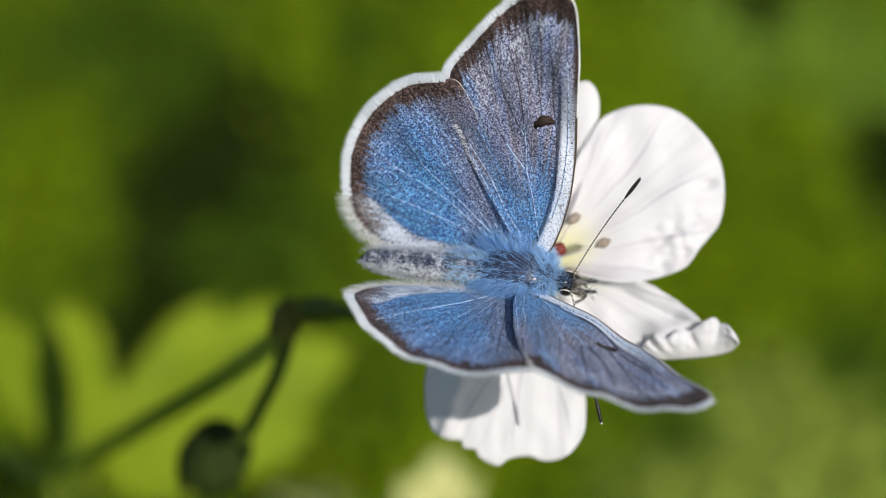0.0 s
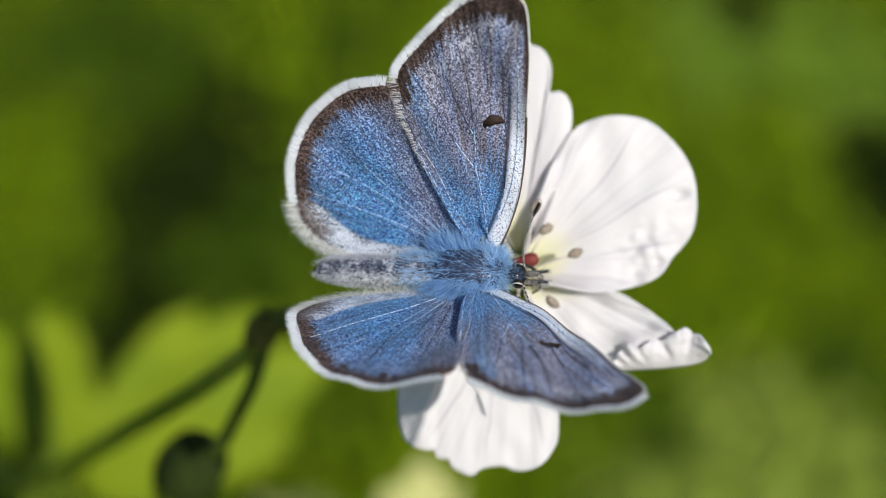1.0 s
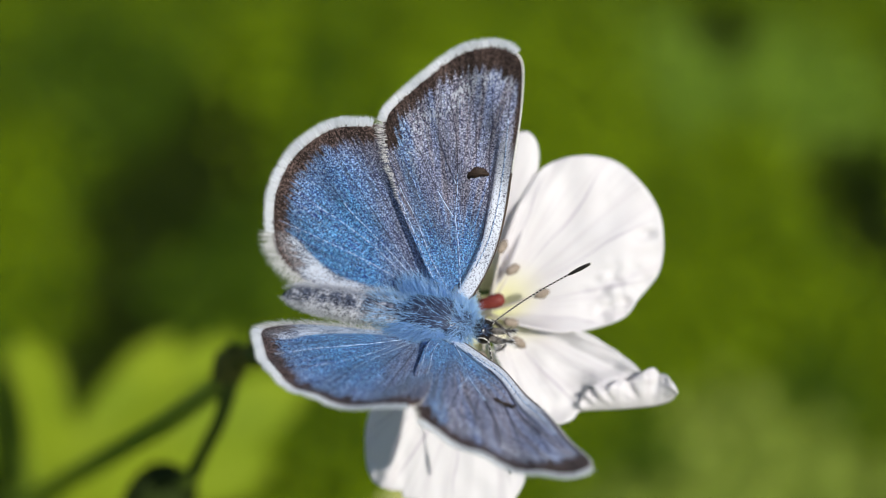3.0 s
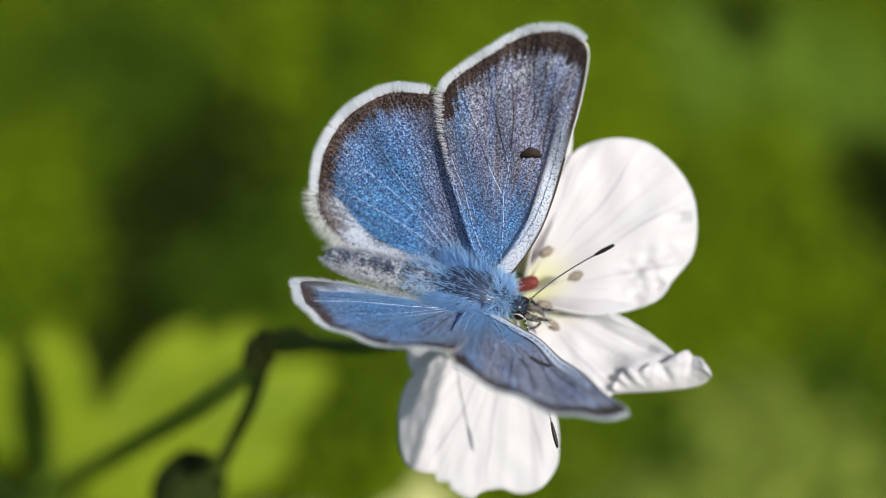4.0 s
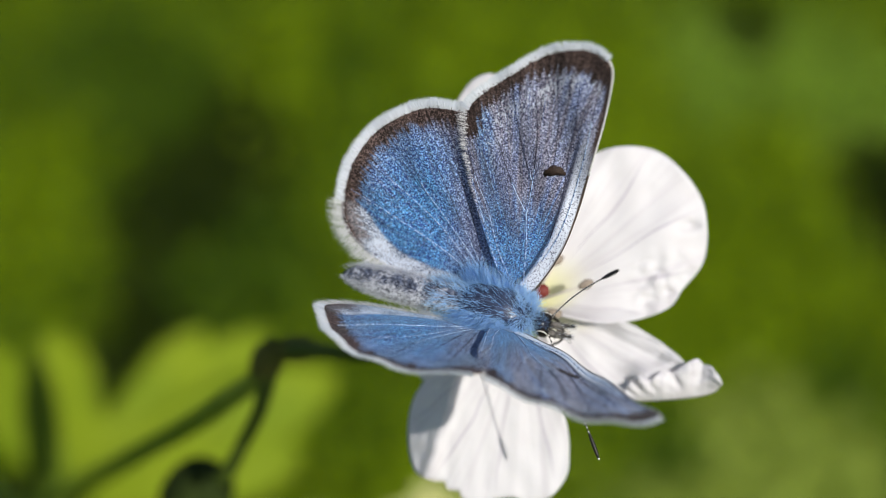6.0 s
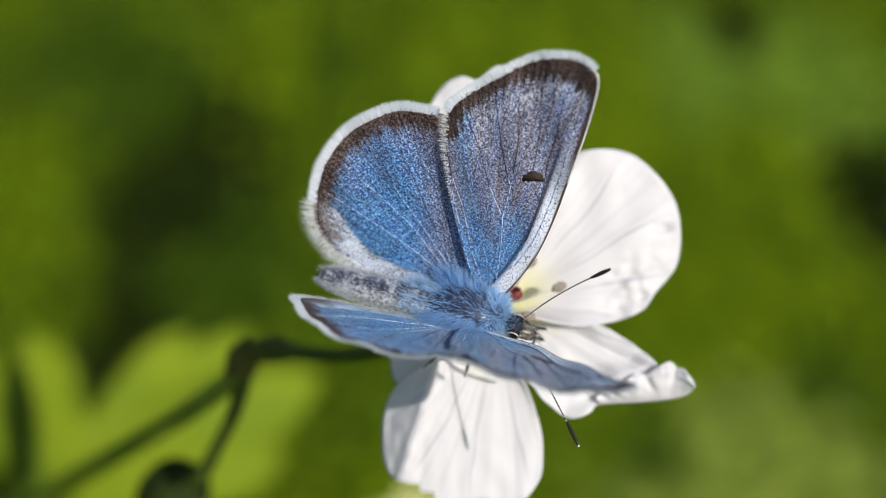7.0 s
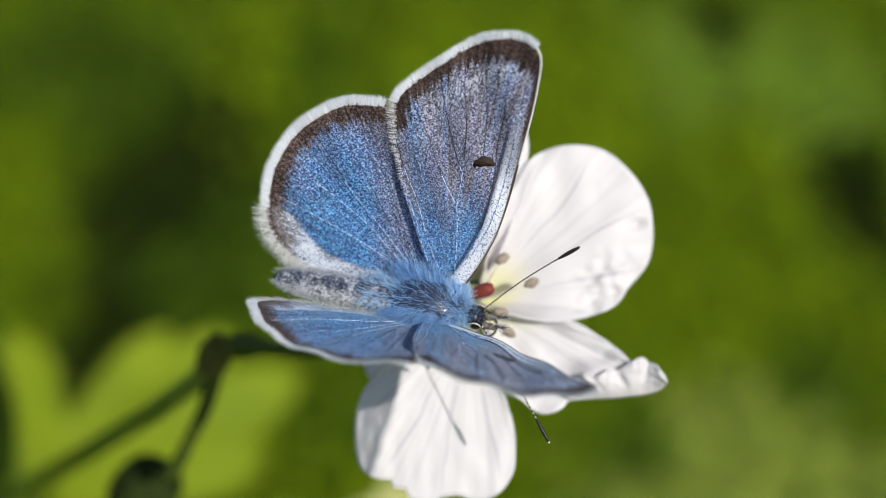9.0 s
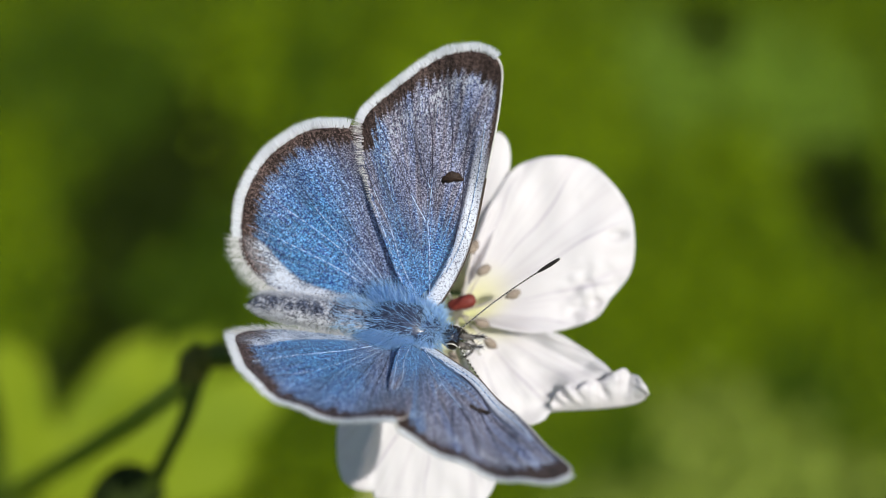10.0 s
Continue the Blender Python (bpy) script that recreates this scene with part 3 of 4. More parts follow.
def flower():
    top = new("flower")
    tagged(top, "white cranesbill flower with five crinkled petals", "flower")
    hub = (4.8, -1.4)

    def dent(u, v, s):
        crease = -0.55 * math.exp(-((u - 14.3) ** 2 + ((v - 3.3) * 1.6) ** 2) / 0.25)
        crinkle = 0.55 * max(0.0, 1 - math.hypot(u - 13.0, v + 0.6) / 3.0) * noise.noise((u * 1.5, v * 1.5, 9))
        return crease + crinkle + 0.22 * s * noise.noise((u * 0.5, v * 0.5, 4))

    petal("petal", (*hub, -3.0), [(5.2, 1.0), (6.3, 4.4), (7.7, 7.0), (9.1, 7.85), (10.8, 8.1), (12.5, 7.7), (14.05, 6.4), (15.05, 4.8), (15.35, 3.1), (15.2, 1.4), (14.7, 0.4), (13.9, -0.5), (13.0, -1.7), (11.1, -2.4), (9.1, -2.6), (6.7, -2.2)], 2.6, 1.9, 0.30, 1.7, top, dent)

    def fold(u, v, s):
        d = (u - 9.96) * 0.604 - (v + 6.32) * 0.797
        rise = min(1.0, max(0.0, d / 0.9))
        step = rise * rise * (3 - 2 * rise) * math.exp(-max(0.0, d - 1.0) / 1.6) * min(1.0, max(0.0, u - 9.2))
        return 0.25 * s * noise.noise((u * 0.9, v * 0.9, 7)) + 0.42 * step + 0.75 * math.exp(-((u - 11.5) / 0.8) ** 2 - ((v + 5.55) / 0.75) ** 2)

    curled = petal("petal", (*hub, -3.2), [(6.6, -2.2), (8.6, -2.5), (10.5, -2.65), (12.0, -3.42), (13.4, -4.44), (14.2, -5.15), (15.0, -5.65), (15.8, -6.1), (16.05, -6.4), (15.6, -6.75), (14.9, -6.95), (12.6, -7.15), (11.7, -7.2), (10.3, -7.4), (9.8, -7.9), (8.6, -8.2), (7.4, -7.4), (6.6, -6.5), (5.2, -4.0)], 2.4, 1.0, 0.30, 4.1, top, fold)
    # its outer edge curls up and back over the petal in a crumpled lip
    low = smooth_line([(10.4, -7.35, 0), (11.2, -7.3, 0), (13.2, -7.2, 0), (14.9, -7.0, 0), (15.8, -6.7, 0), (16.1, -6.3, 0)], 60)
    high = smooth_line([(10.2, -7.0, 0), (10.6, -6.3, 0), (11.2, -5.75, 0), (11.9, -5.95, 0), (12.6, -5.5, 0), (13.3, -5.5, 0), (14.0, -5.05, 0), (14.7, -4.75, 0), (15.1, -5.1, 0), (15.6, -5.25, 0), (16.05, -5.9, 0), (16.2, -6.35, 0)], 60)
    bm = bmesh.new()
    uv = bm.loops.layers.uv.new("spread")
    grid = []
    for i in range(17):
        s = i / 16
        row = []
        for j in range(60):
            q = low[j].lerp(high[j], s)
            ends = math.sin(math.pi * min(1.0, (j + 2) / 40)) if j < 18 else 1.0
            w = -1.75 + ends * (0.85 * math.sin(math.pi * (0.05 + 0.62 * s)))
            w += 0.85 * s * ends * noise.noise((q.x * 1.3, s * 0.8, 3.0)) + 0.50 * s * (1 - 2 * abs(noise.noise((q.x * 1.2 + q.y * 0.6, q.y * 1.1, 8.0))))
            row.append(bm.verts.new(spot(q.x * (100 - w) / 100, q.y * (100 - w) / 100, w)))
        grid.append(row)
    for i in range(16):
        for j in range(59):
            f = bm.faces.new((grid[i][j], grid[i][j + 1], grid[i + 1][j + 1], grid[i + 1][j]))
            for lo, (y, x) in zip(f.loops, ((i, j), (i, j + 1), (i + 1, j + 1), (i + 1, j))):
                lo[uv].uv = (x / 59, 1 - 0.3 * y / 16)
    lip = part("petal_lip", bm, PETAL, curled, "crumpled petal edge curled back")
    so = lip.modifiers.new("thick", "SOLIDIFY")
    so.thickness, so.offset = 0.00012, 0

    def flap(u, v, s):
        line = 0.1 + (v + 5.98) * 0.31 + 0.22 * noise.noise((v * 1.2, 0, 3))
        fall = max(0.0, line - u)
        ridge = 0.35 * math.exp(-((u - line - 0.25) / 0.4) ** 2)
        veins = 0.024 * math.sin((u - 3.4) * (4.4 - 0.18 * (v + 6)))
        return s * (ridge + veins * s) - 0.95 * fall + 0.16 * min(1.0, fall * 2) * noise.noise((u * 2.2, v * 1.1, 5)) + 0.12 * s * noise.noise((u * 0.9, v * 0.5, 11))

    petal("petal", (4.2, -2.4, -3.2), [(2.2, -4.2), (0.0, -5.0), (-1.83, -6.3), (-2.61, -8.03), (-2.68, -10.1), (-2.45, -11.2), (-2.05, -11.8), (-1.2, -12.15), (-0.55, -12.2), (-0.38, -12.65), (0.32, -12.75), (0.48, -13.15), (1.1, -13.55), (1.75, -13.72), (2.25, -13.35), (2.8, -13.2), (3.65, -13.15), (4.3, -13.4), (5.15, -13.38), (6.05, -12.95), (6.85, -11.8), (7.0, -10.6), (6.95, -9.4), (6.7, -8.2), (6.2, -6.8), (5.6, -5.4), (5.0, -3.8)], 2.0, 1.6, 0.09, 7.3, top, flap)
    petal("petal", (4.0, -1.4, -3.6), [(2.2, -3.6), (0.2, -5.4), (-1.0, -6.3), (-1.9, -6.0), (-2.2, -4.8), (-2.25, -3.0), (-1.9, -0.8), (-0.8, 0.6), (2.0, 0.4)], -0.6, 1.4, 0.3, 2.9, top)
    petal("petal", (4.6, -0.6, -3.3), [(3.4, 1.6), (1.6, 5.0), (0.2, 8.4), (0.05, 10.2), (0.45, 11.2), (1.2, 12.1), (2.15, 12.5), (3.05, 12.25), (3.6, 12.7), (4.3, 13.15), (4.95, 12.85), (5.3, 12.4), (6.0, 12.1), (6.5, 11.3), (6.5, 10.1), (6.3, 9.5), (7.2, 9.5), (7.75, 8.6), (7.7, 6.9), (7.0, 3.9), (6.0, 1.2)], 2.6, 2.0, 0.22, 5.5, top)
    # the style with its red stigma
    line = smooth_line([spot(4.2, -1.6, -3), spot(4.7, -1.1, -0.8), spot(4.9, -0.74, 1.3)], 10)
    part("style", tube(bmesh.new(), line, 0.0004, 10), FILAMENT, top)
    club = smooth_line([spot(4.10, -0.96, 1.1), spot(4.6, -0.82, 1.3), spot(5.1, -0.68, 1.4), spot(5.66, -0.50, 1.45)], 14)
    bm = tube(bmesh.new(), club, [MM * r for r in (0.24, 0.33, 0.36, 0.37, 0.37, 0.38, 0.40, 0.42, 0.43, 0.43, 0.42, 0.40, 0.34, 0.20)], 14)
    part("stigma", bm, STIGMA, top, "blunt dark red stigma")
    part("receptacle", lump(bmesh.new(), spot(4.6, -1.5, -3.0), (0.0012, 0.0012, 0.0011), None, 0.1, 8, 10, 14), HUB_CREAM, top, "pale yellow-green flower centre")
    for tip, turn in (((6.2, 1.2, 0.4), 30), ((8.0, -0.25, 0.4), 20), ((6.1, -2.0, 0.2), -10), ((6.6, -3.2, 0.3), -40), ((5.6, 2.6, 0.2), 60), ((3.4, 1.2, 0.2), 100), ((4.4, -4.2, 0.0), -70), ((2.4, -1.2, 0.0), 170)):
        t = Vector(tip)
        line = smooth_line([spot(4.7, -1.4, -2.2), spot(*(Vector((4.7, -1.4, -1.2)).lerp(t, 0.5) + Vector((0, 0, 0.5)))), spot(*t)], 12)
        st = part("stamen", tube(bmesh.new(), line, [0.00011 - 0.00006 * i / 11 for i in range(12)], 6), FILAMENT, top)
        part("anther", lump(bmesh.new(), spot(*t), (0.00050, 0.00030, 0.00026), PLAN @ pose(0, 0, 0, 10, 20, turn), 0.3, turn, 8, 10), ANTHER, st)
    for k in range(5):
        a = 2 * math.pi * k / 5 + 0.6
        out = Vector((math.cos(a), math.sin(a), 0))
        bm = bmesh.new()
        lobe(bm, (4.6 + out.x * 0.3, -1.5 + out.y * 0.3, -4.2), (4.6 + out.x * 2.4, -1.5 + out.y * 2.4, -4.9), 1.8, 0.9, k)
        part("sepal", bm, SEPAL_GREEN, top)
    return top


# ---- the butterfly ----
FORE_RIM = [(0.7, -0.3), (1.75, 0.8), (3.0, 2.7), (4.0, 4.9), (4.95, 7.55), (5.85, 10.1), (6.5, 12.3), (6.75, 13.6), (6.5, 14.3), (5.9, 14.65), (5.2, 14.78), (4.15, 14.75), (2.75, 14.25), (1.3, 13.5), (-0.15, 12.6), (-1.3, 11.85), (-1.8, 11.1), (-1.9, 10.2), (-2.05, 9.1), (-2.0, 7.45), (-1.85, 5.6), (-1.5, 3.6), (-1.1, 1.6), (-0.4, 0.0)]
# the hindwings differ a little: one is drawn in towards the abdomen, the other spread wider
HIND_RIM = [(0.2, 0.1), (0.5, 2.2), (0.6, 5.4), (0.5, 8.6), (0.1, 10.6), (-0.6, 11.0), (-1.9, 11.2), (-3.1, 11.1), (-4.35, 10.65), (-5.8, 9.8), (-7.25, 8.35), (-8.2, 6.7), (-8.65, 5.0), (-8.65, 3.75), (-8.3, 2.8), (-7.65, 1.95), (-6.7, 1.15), (-5.2, 0.35), (-2.5, -0.2), (-0.8, -0.3)]
HIND_RIM_SPREAD = [(0.2, 0.1), (0.5, 2.2), (0.6, 5.4), (0.5, 8.8), (0.1, 11.0), (-0.6, 11.6), (-1.9, 11.95), (-3.1, 11.9), (-4.35, 11.45), (-5.8, 10.5), (-7.3, 8.9), (-8.3, 7.0), (-8.85, 5.1), (-9.2, 3.7), (-9.15, 2.7), (-8.4, 1.8), (-7.3, 0.95), (-5.5, 0.3), (-2.5, -0.2), (-0.8, -0.3)]
# points round each rim
RIM_N = 160


def fore_bend(f, l):
    return -0.75 * min(1.0, max(0.0, l / 13)) ** 2 * (1 - min(1.0, max(0.0, (f - 3.5) / 3.0))) + 0.10 * math.sin(f * 2.2 + l * 0.35) * min(1, l / 6)


def hind_bend(f, l, drop=0.38):
    return -0.22 - 0.2 * drop - drop * min(1.0, max(0.0, l / 9)) * min(1.0, max(0.0, (f + 3.5) / 3.0)) - 0.7 * min(1.0, max(0.0, -f / 4.5)) * min(1.0, max(0.0, l / 9)) ** 1.6 + 0.09 * math.sin(f * 1.6 + l * 0.9) * min(1, l / 5)


def wing(kind, sg, body):
    """A wing in its own frame: forward along x, outward along sg * y, upper side up."""
    fore = kind == "forewing"
    rim_pts, bend = (FORE_RIM, fore_bend) if fore else (HIND_RIM if sg > 0 else HIND_RIM_SPREAD, hind_bend if sg > 0 else lambda f, l: hind_bend(f, l, 0.05))
    rim = smooth_line([(f, l, 0) for f, l in rim_pts], RIM_N, closed=True)
    near = [min(range(RIM_N), key=lambda i, q=q: (rim[i].x - q[0]) ** 2 + (rim[i].y - q[1]) ** 2) for q in rim_pts]
    first, last = (near[8], near[17]) if fore else (near[5], near[14] if sg > 0 else near[15])
    outer = [rim[i] for i in range(first, last + 1)]
    lead = [rim[i] for i in range(0, first + 1)]
    hem = [rim[i] for i in range(last, RIM_N)]
    root = Vector((0.2, 0.4, 0)) if fore else Vector((-0.4, 0.3, 0))

    def gap(q, line):
        return min((q - p).length for p in line)

    rng = random.Random(11 if fore else 12)
    bm = bmesh.new()
    edges, spread, inside = (bm.loops.layers.uv.new(q) for q in ("edges", "spread", "inner"))
    rows = 30
    data = {}

    def vert(q, under):
        v = bm.verts.new((q.x * MM, sg * q.y * MM, (bend(q.x, q.y) - (0.07 if under else 0)) * MM))
        return v

    sheets = []
    for under in (False, True):
        grid = []
        for i in range(rows + 1):
            s = (i / rows) * 0.97 + 0.03
            row = []
            for j in range(RIM_N):
                q = root.lerp(rim[j], s)
                v = vert(q, under)
                data[v] = (gap(q, outer), gap(q, lead), j / (RIM_N - 1), (q - root).length / 15, gap(q, hem))
                row.append(v)
            grid.append(row)
        sheets.append(grid)

    def face(vs, mat, flip):
        f = bm.faces.new(vs[::-1] if flip else vs)
        f.material_index = mat
        for lo in f.loops:
            d = data[lo.vert]
            lo[edges].uv, lo[spread].uv, lo[inside].uv = d[:2], d[2:4], (d[4], 0)

    for under, grid in zip((False, True), sheets):
        for i in range(rows):
            for j in range(RIM_N - 1):
                face([grid[i][j], grid[i + 1][j], grid[i + 1][j + 1], grid[i][j + 1]], int(under), (sg > 0) == under)
    a, b = sheets[0][-1], sheets[1][-1]
    for j in range(RIM_N - 1):
        face([a[j], b[j], b[j + 1], a[j + 1]], 1, sg < 0)
    top = part(kind, bm, (FOREWING if fore else HINDWING, UNDERWING), body)

    # fringe: a dense row of pale hairs along the outer margin, longer towards the body
    long_from = near[16] if fore else near[12] if sg > 0 else near[14]
    stop = near[18] if not fore else near[20] if sg > 0 else near[18]
    for label, lo_i, hi_i, mat, size in (("fringe", first, long_from, FRINGE, 0.43 if fore else 0.55), ("inner_fringe", long_from, stop, FRINGE_BUFF, (0.68 if sg > 0 else 0.4) if fore else 0.95 if sg > 0 else 0.75)):
        bm = bmesh.new()
        bm.loops.layers.uv.new("hair")
        roots = []
        for i in range(lo_i, hi_i):
            p, q = rim[i], rim[i + 1]
            tang = (q - p).normalized()
            out = Vector((-tang.y, tang.x, 0))
            if out.dot(p - root) < 0:
                out = -out
            n = int((q - p).length / (0.0042 if label == "fringe" else 0.018 if fore else 0.013)) + 1
            for k in range(n):
                c = p.lerp(q, rng.random()) - out * rng.uniform(0.0, 0.22)
                way = (out + tang * rng.gauss(-0.1, 0.16 if fore or label == "fringe" else 0.34)).normalized()
                end = (way + tang * rng.gauss(0, 0.22)).normalized()
                z = bend(c.x, c.y)
                lift = rng.uniform(-0.12, 0.14) if not (fore and label == "inner_fringe") else rng.uniform(0.0, 0.12)
                size_k = size * rng.uniform(0.85, 1.12) * (1 if label == "fringe" else 1 - 0.9 * (i - lo_i) / max(1, hi_i - lo_i) if fore else 1.15 + 0.3 * (i - lo_i) / max(1, hi_i - lo_i))
                roll = rng.uniform(-0.8, 0.8)
                flipv = lambda d: Vector((d.x, sg * d.y, lift))
                roots.append((Vector((c.x, sg * c.y, z + rng.uniform(-0.05, 0.05))) * MM, (flipv(way), flipv(end)), size_k * MM, Vector((tang.x * math.cos(roll), sg * tang.y * math.cos(roll), math.sin(roll)))))
        hairs(bm, roots, (0.036 if label == "fringe" else 0.022 if fore else 0.030) * MM)
        part(label, bm, mat, top, "white hair fringe" if label == "fringe" else "buff hair fringe")

    # veins stand a little proud of the membrane
    if fore:
        cell = [((0.5, 0.6), (0.8, 2.3), (1.0, 3.7), (1.1, 4.9), 1.0), ((1.1, 4.9), (0.6, 6.3), (0.2, 7.9), (-0.1, 9.3), (-0.8, 11.4), 0.34),
                ((1.1, 4.9), (1.6, 6.7), (1.9, 8.0), (2.2, 9.8), (2.3, 12.2), 0.42), ((1.6, 7.0), (1.4, 8.0), (1.2, 9.5), (1.0, 11.9), 0.1),
                ((-0.4, 1.1), (-0.8, 2.6), (-1.0, 4.2), (-1.2, 5.5), (-1.6, 6.9), (-1.9, 8.6), (-2.1, 10.2), 0.72), ((-0.9, 1.1), (-1.2, 2.6), (-1.4, 4.0), (-1.65, 5.6), (-1.85, 7.0), 1.0),
                ((1.3, 1.6), (2.2, 3.1), (2.9, 4.9), (3.4, 6.5), (3.8, 8.5), (4.4, 10.4), (4.8, 12.6), 0.22), ((2.9, 7.7), (3.2, 9.2), (3.4, 10.6), (3.5, 12.8), 0.0),
                ((1.7, 1.9), (2.6, 3.2), (3.4, 4.8), (4.2, 6.9), (4.9, 9.0), (5.6, 11.6), 0.9)]
    else:
        cell = [((-0.9, 0.6), (-1.7, 1.2), (-3.3, 2.6), (-5.5, 4.2), (-6.8, 5.0), (-8.0, 5.7), 1.0), ((-0.8, 0.7), (-1.8, 2.2), (-2.8, 3.7), (-4.2, 5.2), (-5.8, 6.7), (-6.9, 7.6), 0.86),
                ((-0.6, 0.9), (-1.5, 2.6), (-2.4, 4.2), (-3.5, 6.0), (-4.1, 7.4), (-4.8, 8.9), 0.7), ((-0.5, 1.1), (-1.4, 3.8), (-2.3, 6.6), (-3.1, 8.6), (-3.4, 9.6), 0.3),
                ((-0.3, 1.2), (-0.8, 4.4), (-1.4, 7.0), (-1.9, 9.4), 0.15)]
    for *pts, share in cell:
        line = smooth_line([(f, l, 0) for f, l in pts], 40)
        cut = int(40 * share)
        for piece, mat, label in ((line[:cut], PALE_VEIN, "pale_vein"), (line[max(cut - 1, 0):], DARK_VEIN, "dark_vein")):
            if len(piece) < 3:
                continue
            q = [Vector((p.x, sg * p.y, bend(p.x, p.y) + 0.015)) * MM for p in piece]
            n = len(q)
            wide = (0.050 if fore else 0.042 if sg > 0 else 0.022) if mat is PALE_VEIN else (0.040 if fore else 0.030)
            r = [wide * MM * (1 - 0.35 * i / n) * (1 + 0.35 * noise.noise((i * 0.9, share * 9, pts[0][0]))) for i in range(n)]
            part(label, tube(bmesh.new(), q, r, 6, 0.5), mat, top)
    if fore:
        bm = bmesh.new()
        cx, cl = 2.95, 7.35
        ring = []
        for k in range(26):
            a = 2 * math.pi * k / 26
            x = 0.62 * math.cos(a)
            y = 0.24 * math.sin(a) + 0.26 * (1 - (x / 0.62) ** 2) + 0.09 * rng.uniform(-1, 1)
            ring.append(bm.verts.new((MM * (cx + x), sg * MM * (cl + y), MM * (bend(cx + x, cl + y) + 0.035))))
        mid = bm.verts.new((MM * cx, sg * MM * (cl + 0.2), MM * (bend(cx, cl) + 0.05)))
        low = [bm.verts.new(v.co - Vector((0, 0, 0.04 * MM))) for v in ring]
        for k in range(26):
            t = (ring[k], ring[(k + 1) % 26], mid)
            bm.faces.new(t if sg > 0 else t[::-1])
            bm.faces.new((ring[k], low[k], low[(k + 1) % 26], ring[(k + 1) % 26]))
        part("wing_spot", bm, SPOT_BROWN, top, "dark brown crescent spot")
        edge = [Vector((p.x, sg * p.y, bend(p.x, p.y) - 0.02)) * MM for p in lead]
        cut = int(len(edge) * 0.55)
        part("costal_edge", tube(bmesh.new(), edge[2:cut + 1], 0.045 * MM, 6), COSTA_BROWN, top, "thin brown leading edge")
        part("costal_edge", tube(bmesh.new(), edge[cut:], 0.055 * MM, 6), ANT_WHITE, top, "thin cream leading edge near the wing tip")
    return top


def body_hair(body):
    rng = random.Random(5)

    def coat(name, count, centre, radii, sector, length, width, mat, sweep, label):
        bm = bmesh.new()
        bm.loops.layers.uv.new("hair")
        roots = []
        while len(roots) < count:
            d = Vector((rng.gauss(0, 1), rng.gauss(0, 1), rng.gauss(0, 1))).normalized()
            if not sector(d):
                continue
            p = Vector(centre) + Vector((d.x * radii[0], d.y * radii[1], d.z * radii[2]))
            nrm = Vector((d.x / radii[0], d.y / radii[1], d.z / radii[2])).normalized()
            w = (nrm * rng.uniform(0.35, 0.8) + Vector(sweep(d)) + Vector((rng.gauss(0, 0.25), rng.gauss(0, 0.25), rng.gauss(0, 0.25)))).normalized()
            e = (w + Vector((rng.gauss(0, 0.35), rng.gauss(0, 0.35), rng.gauss(-0.1, 0.3)))).normalized()
            roots.append((p * MM, (w, e), length * rng.uniform(0.5, 1.2) * MM, w.cross(Vector((rng.gauss(0, 1), rng.gauss(0, 1), rng.gauss(0, 1)))).normalized()))
        hairs(bm, roots, width * MM)
        part(name, bm, mat, body, label)

    coat("collar_hair", 1700, (1.3, 0, 0.4), (0.85, 1.45, 1.15), lambda d: d.z > -0.4 and d.x > -0.3, 0.78, 0.03, PALE_BLUE_HAIR, lambda d: (-0.25, d.y * 0.8, 0.1), "pale blue collar hair")
    coat("head_hair", 420, (2.55, 0, 0.12), (0.55, 0.55, 0.55), lambda d: d.z > -0.2 and abs(d.y) < 0.75, 0.42, 0.026, DARK_HAIR, lambda d: (0.3, d.y * 0.3, 0.2), "short dark hair on the head")
    coat("crown_hair", 160, (2.45, 0, 0.15), (0.5, 0.5, 0.55), lambda d: d.z > 0.1, 0.45, 0.024, BLUE_HAIR, lambda d: (-0.2, d.y * 0.4, 0.2), "short blue hair on the crown")
    coat("thorax_hair", 1400, (-0.1, 0, 0.5), (2.1, 1.45, 1.25), lambda d: d.z > -0.2 and (math.hypot(d.x, d.y) > 0.50 or rng.random() < 0.75), 0.6, 0.024, BLUE_HAIR, lambda d: (-0.9, d.y * 0.3, 0.0), "short blue thorax hair")
    coat("flank_hair", 2800, (-0.2, 0, 0.5), (2.2, 1.55, 1.2), lambda d: abs(d.y) > 0.55 and d.z > -0.3, 1.1, 0.03, PALE_BLUE_HAIR, lambda d: (-0.35, d.y * 0.9, 0.2), "long pale blue flank hair")
    coat("wing_root_hair", 2400, (-0.6, 0, 0.8), (2.0, 1.7, 0.8), lambda d: abs(d.y) > 0.55, 1.5, 0.026, BLUE_HAIR, lambda d: (-0.55, d.y * 1.0, 0.35), "blue hair over the wing roots")
    coat("abdomen_hair", 3000, (-5.6, 0, -0.15), (4.0, 0.92, 0.86), lambda d: d.z > -0.5 and abs(d.y) > 0.2 + 0.6 * rng.random(), 0.36, 0.022, GREY_HAIR, lambda d: (-1.0, d.y * 0.5, 0), "short grey abdomen hair")
    coat("abdomen_base_hair", 700, (-2.6, 0, 0.2), (1.6, 1.1, 1.0), lambda d: d.z > -0.3 and abs(d.y) > 0.2 * rng.random(), 0.95, 0.028, PALE_BLUE_HAIR, lambda d: (-1.0, d.y * 0.4, 0), "pale blue hair on the abdomen base")


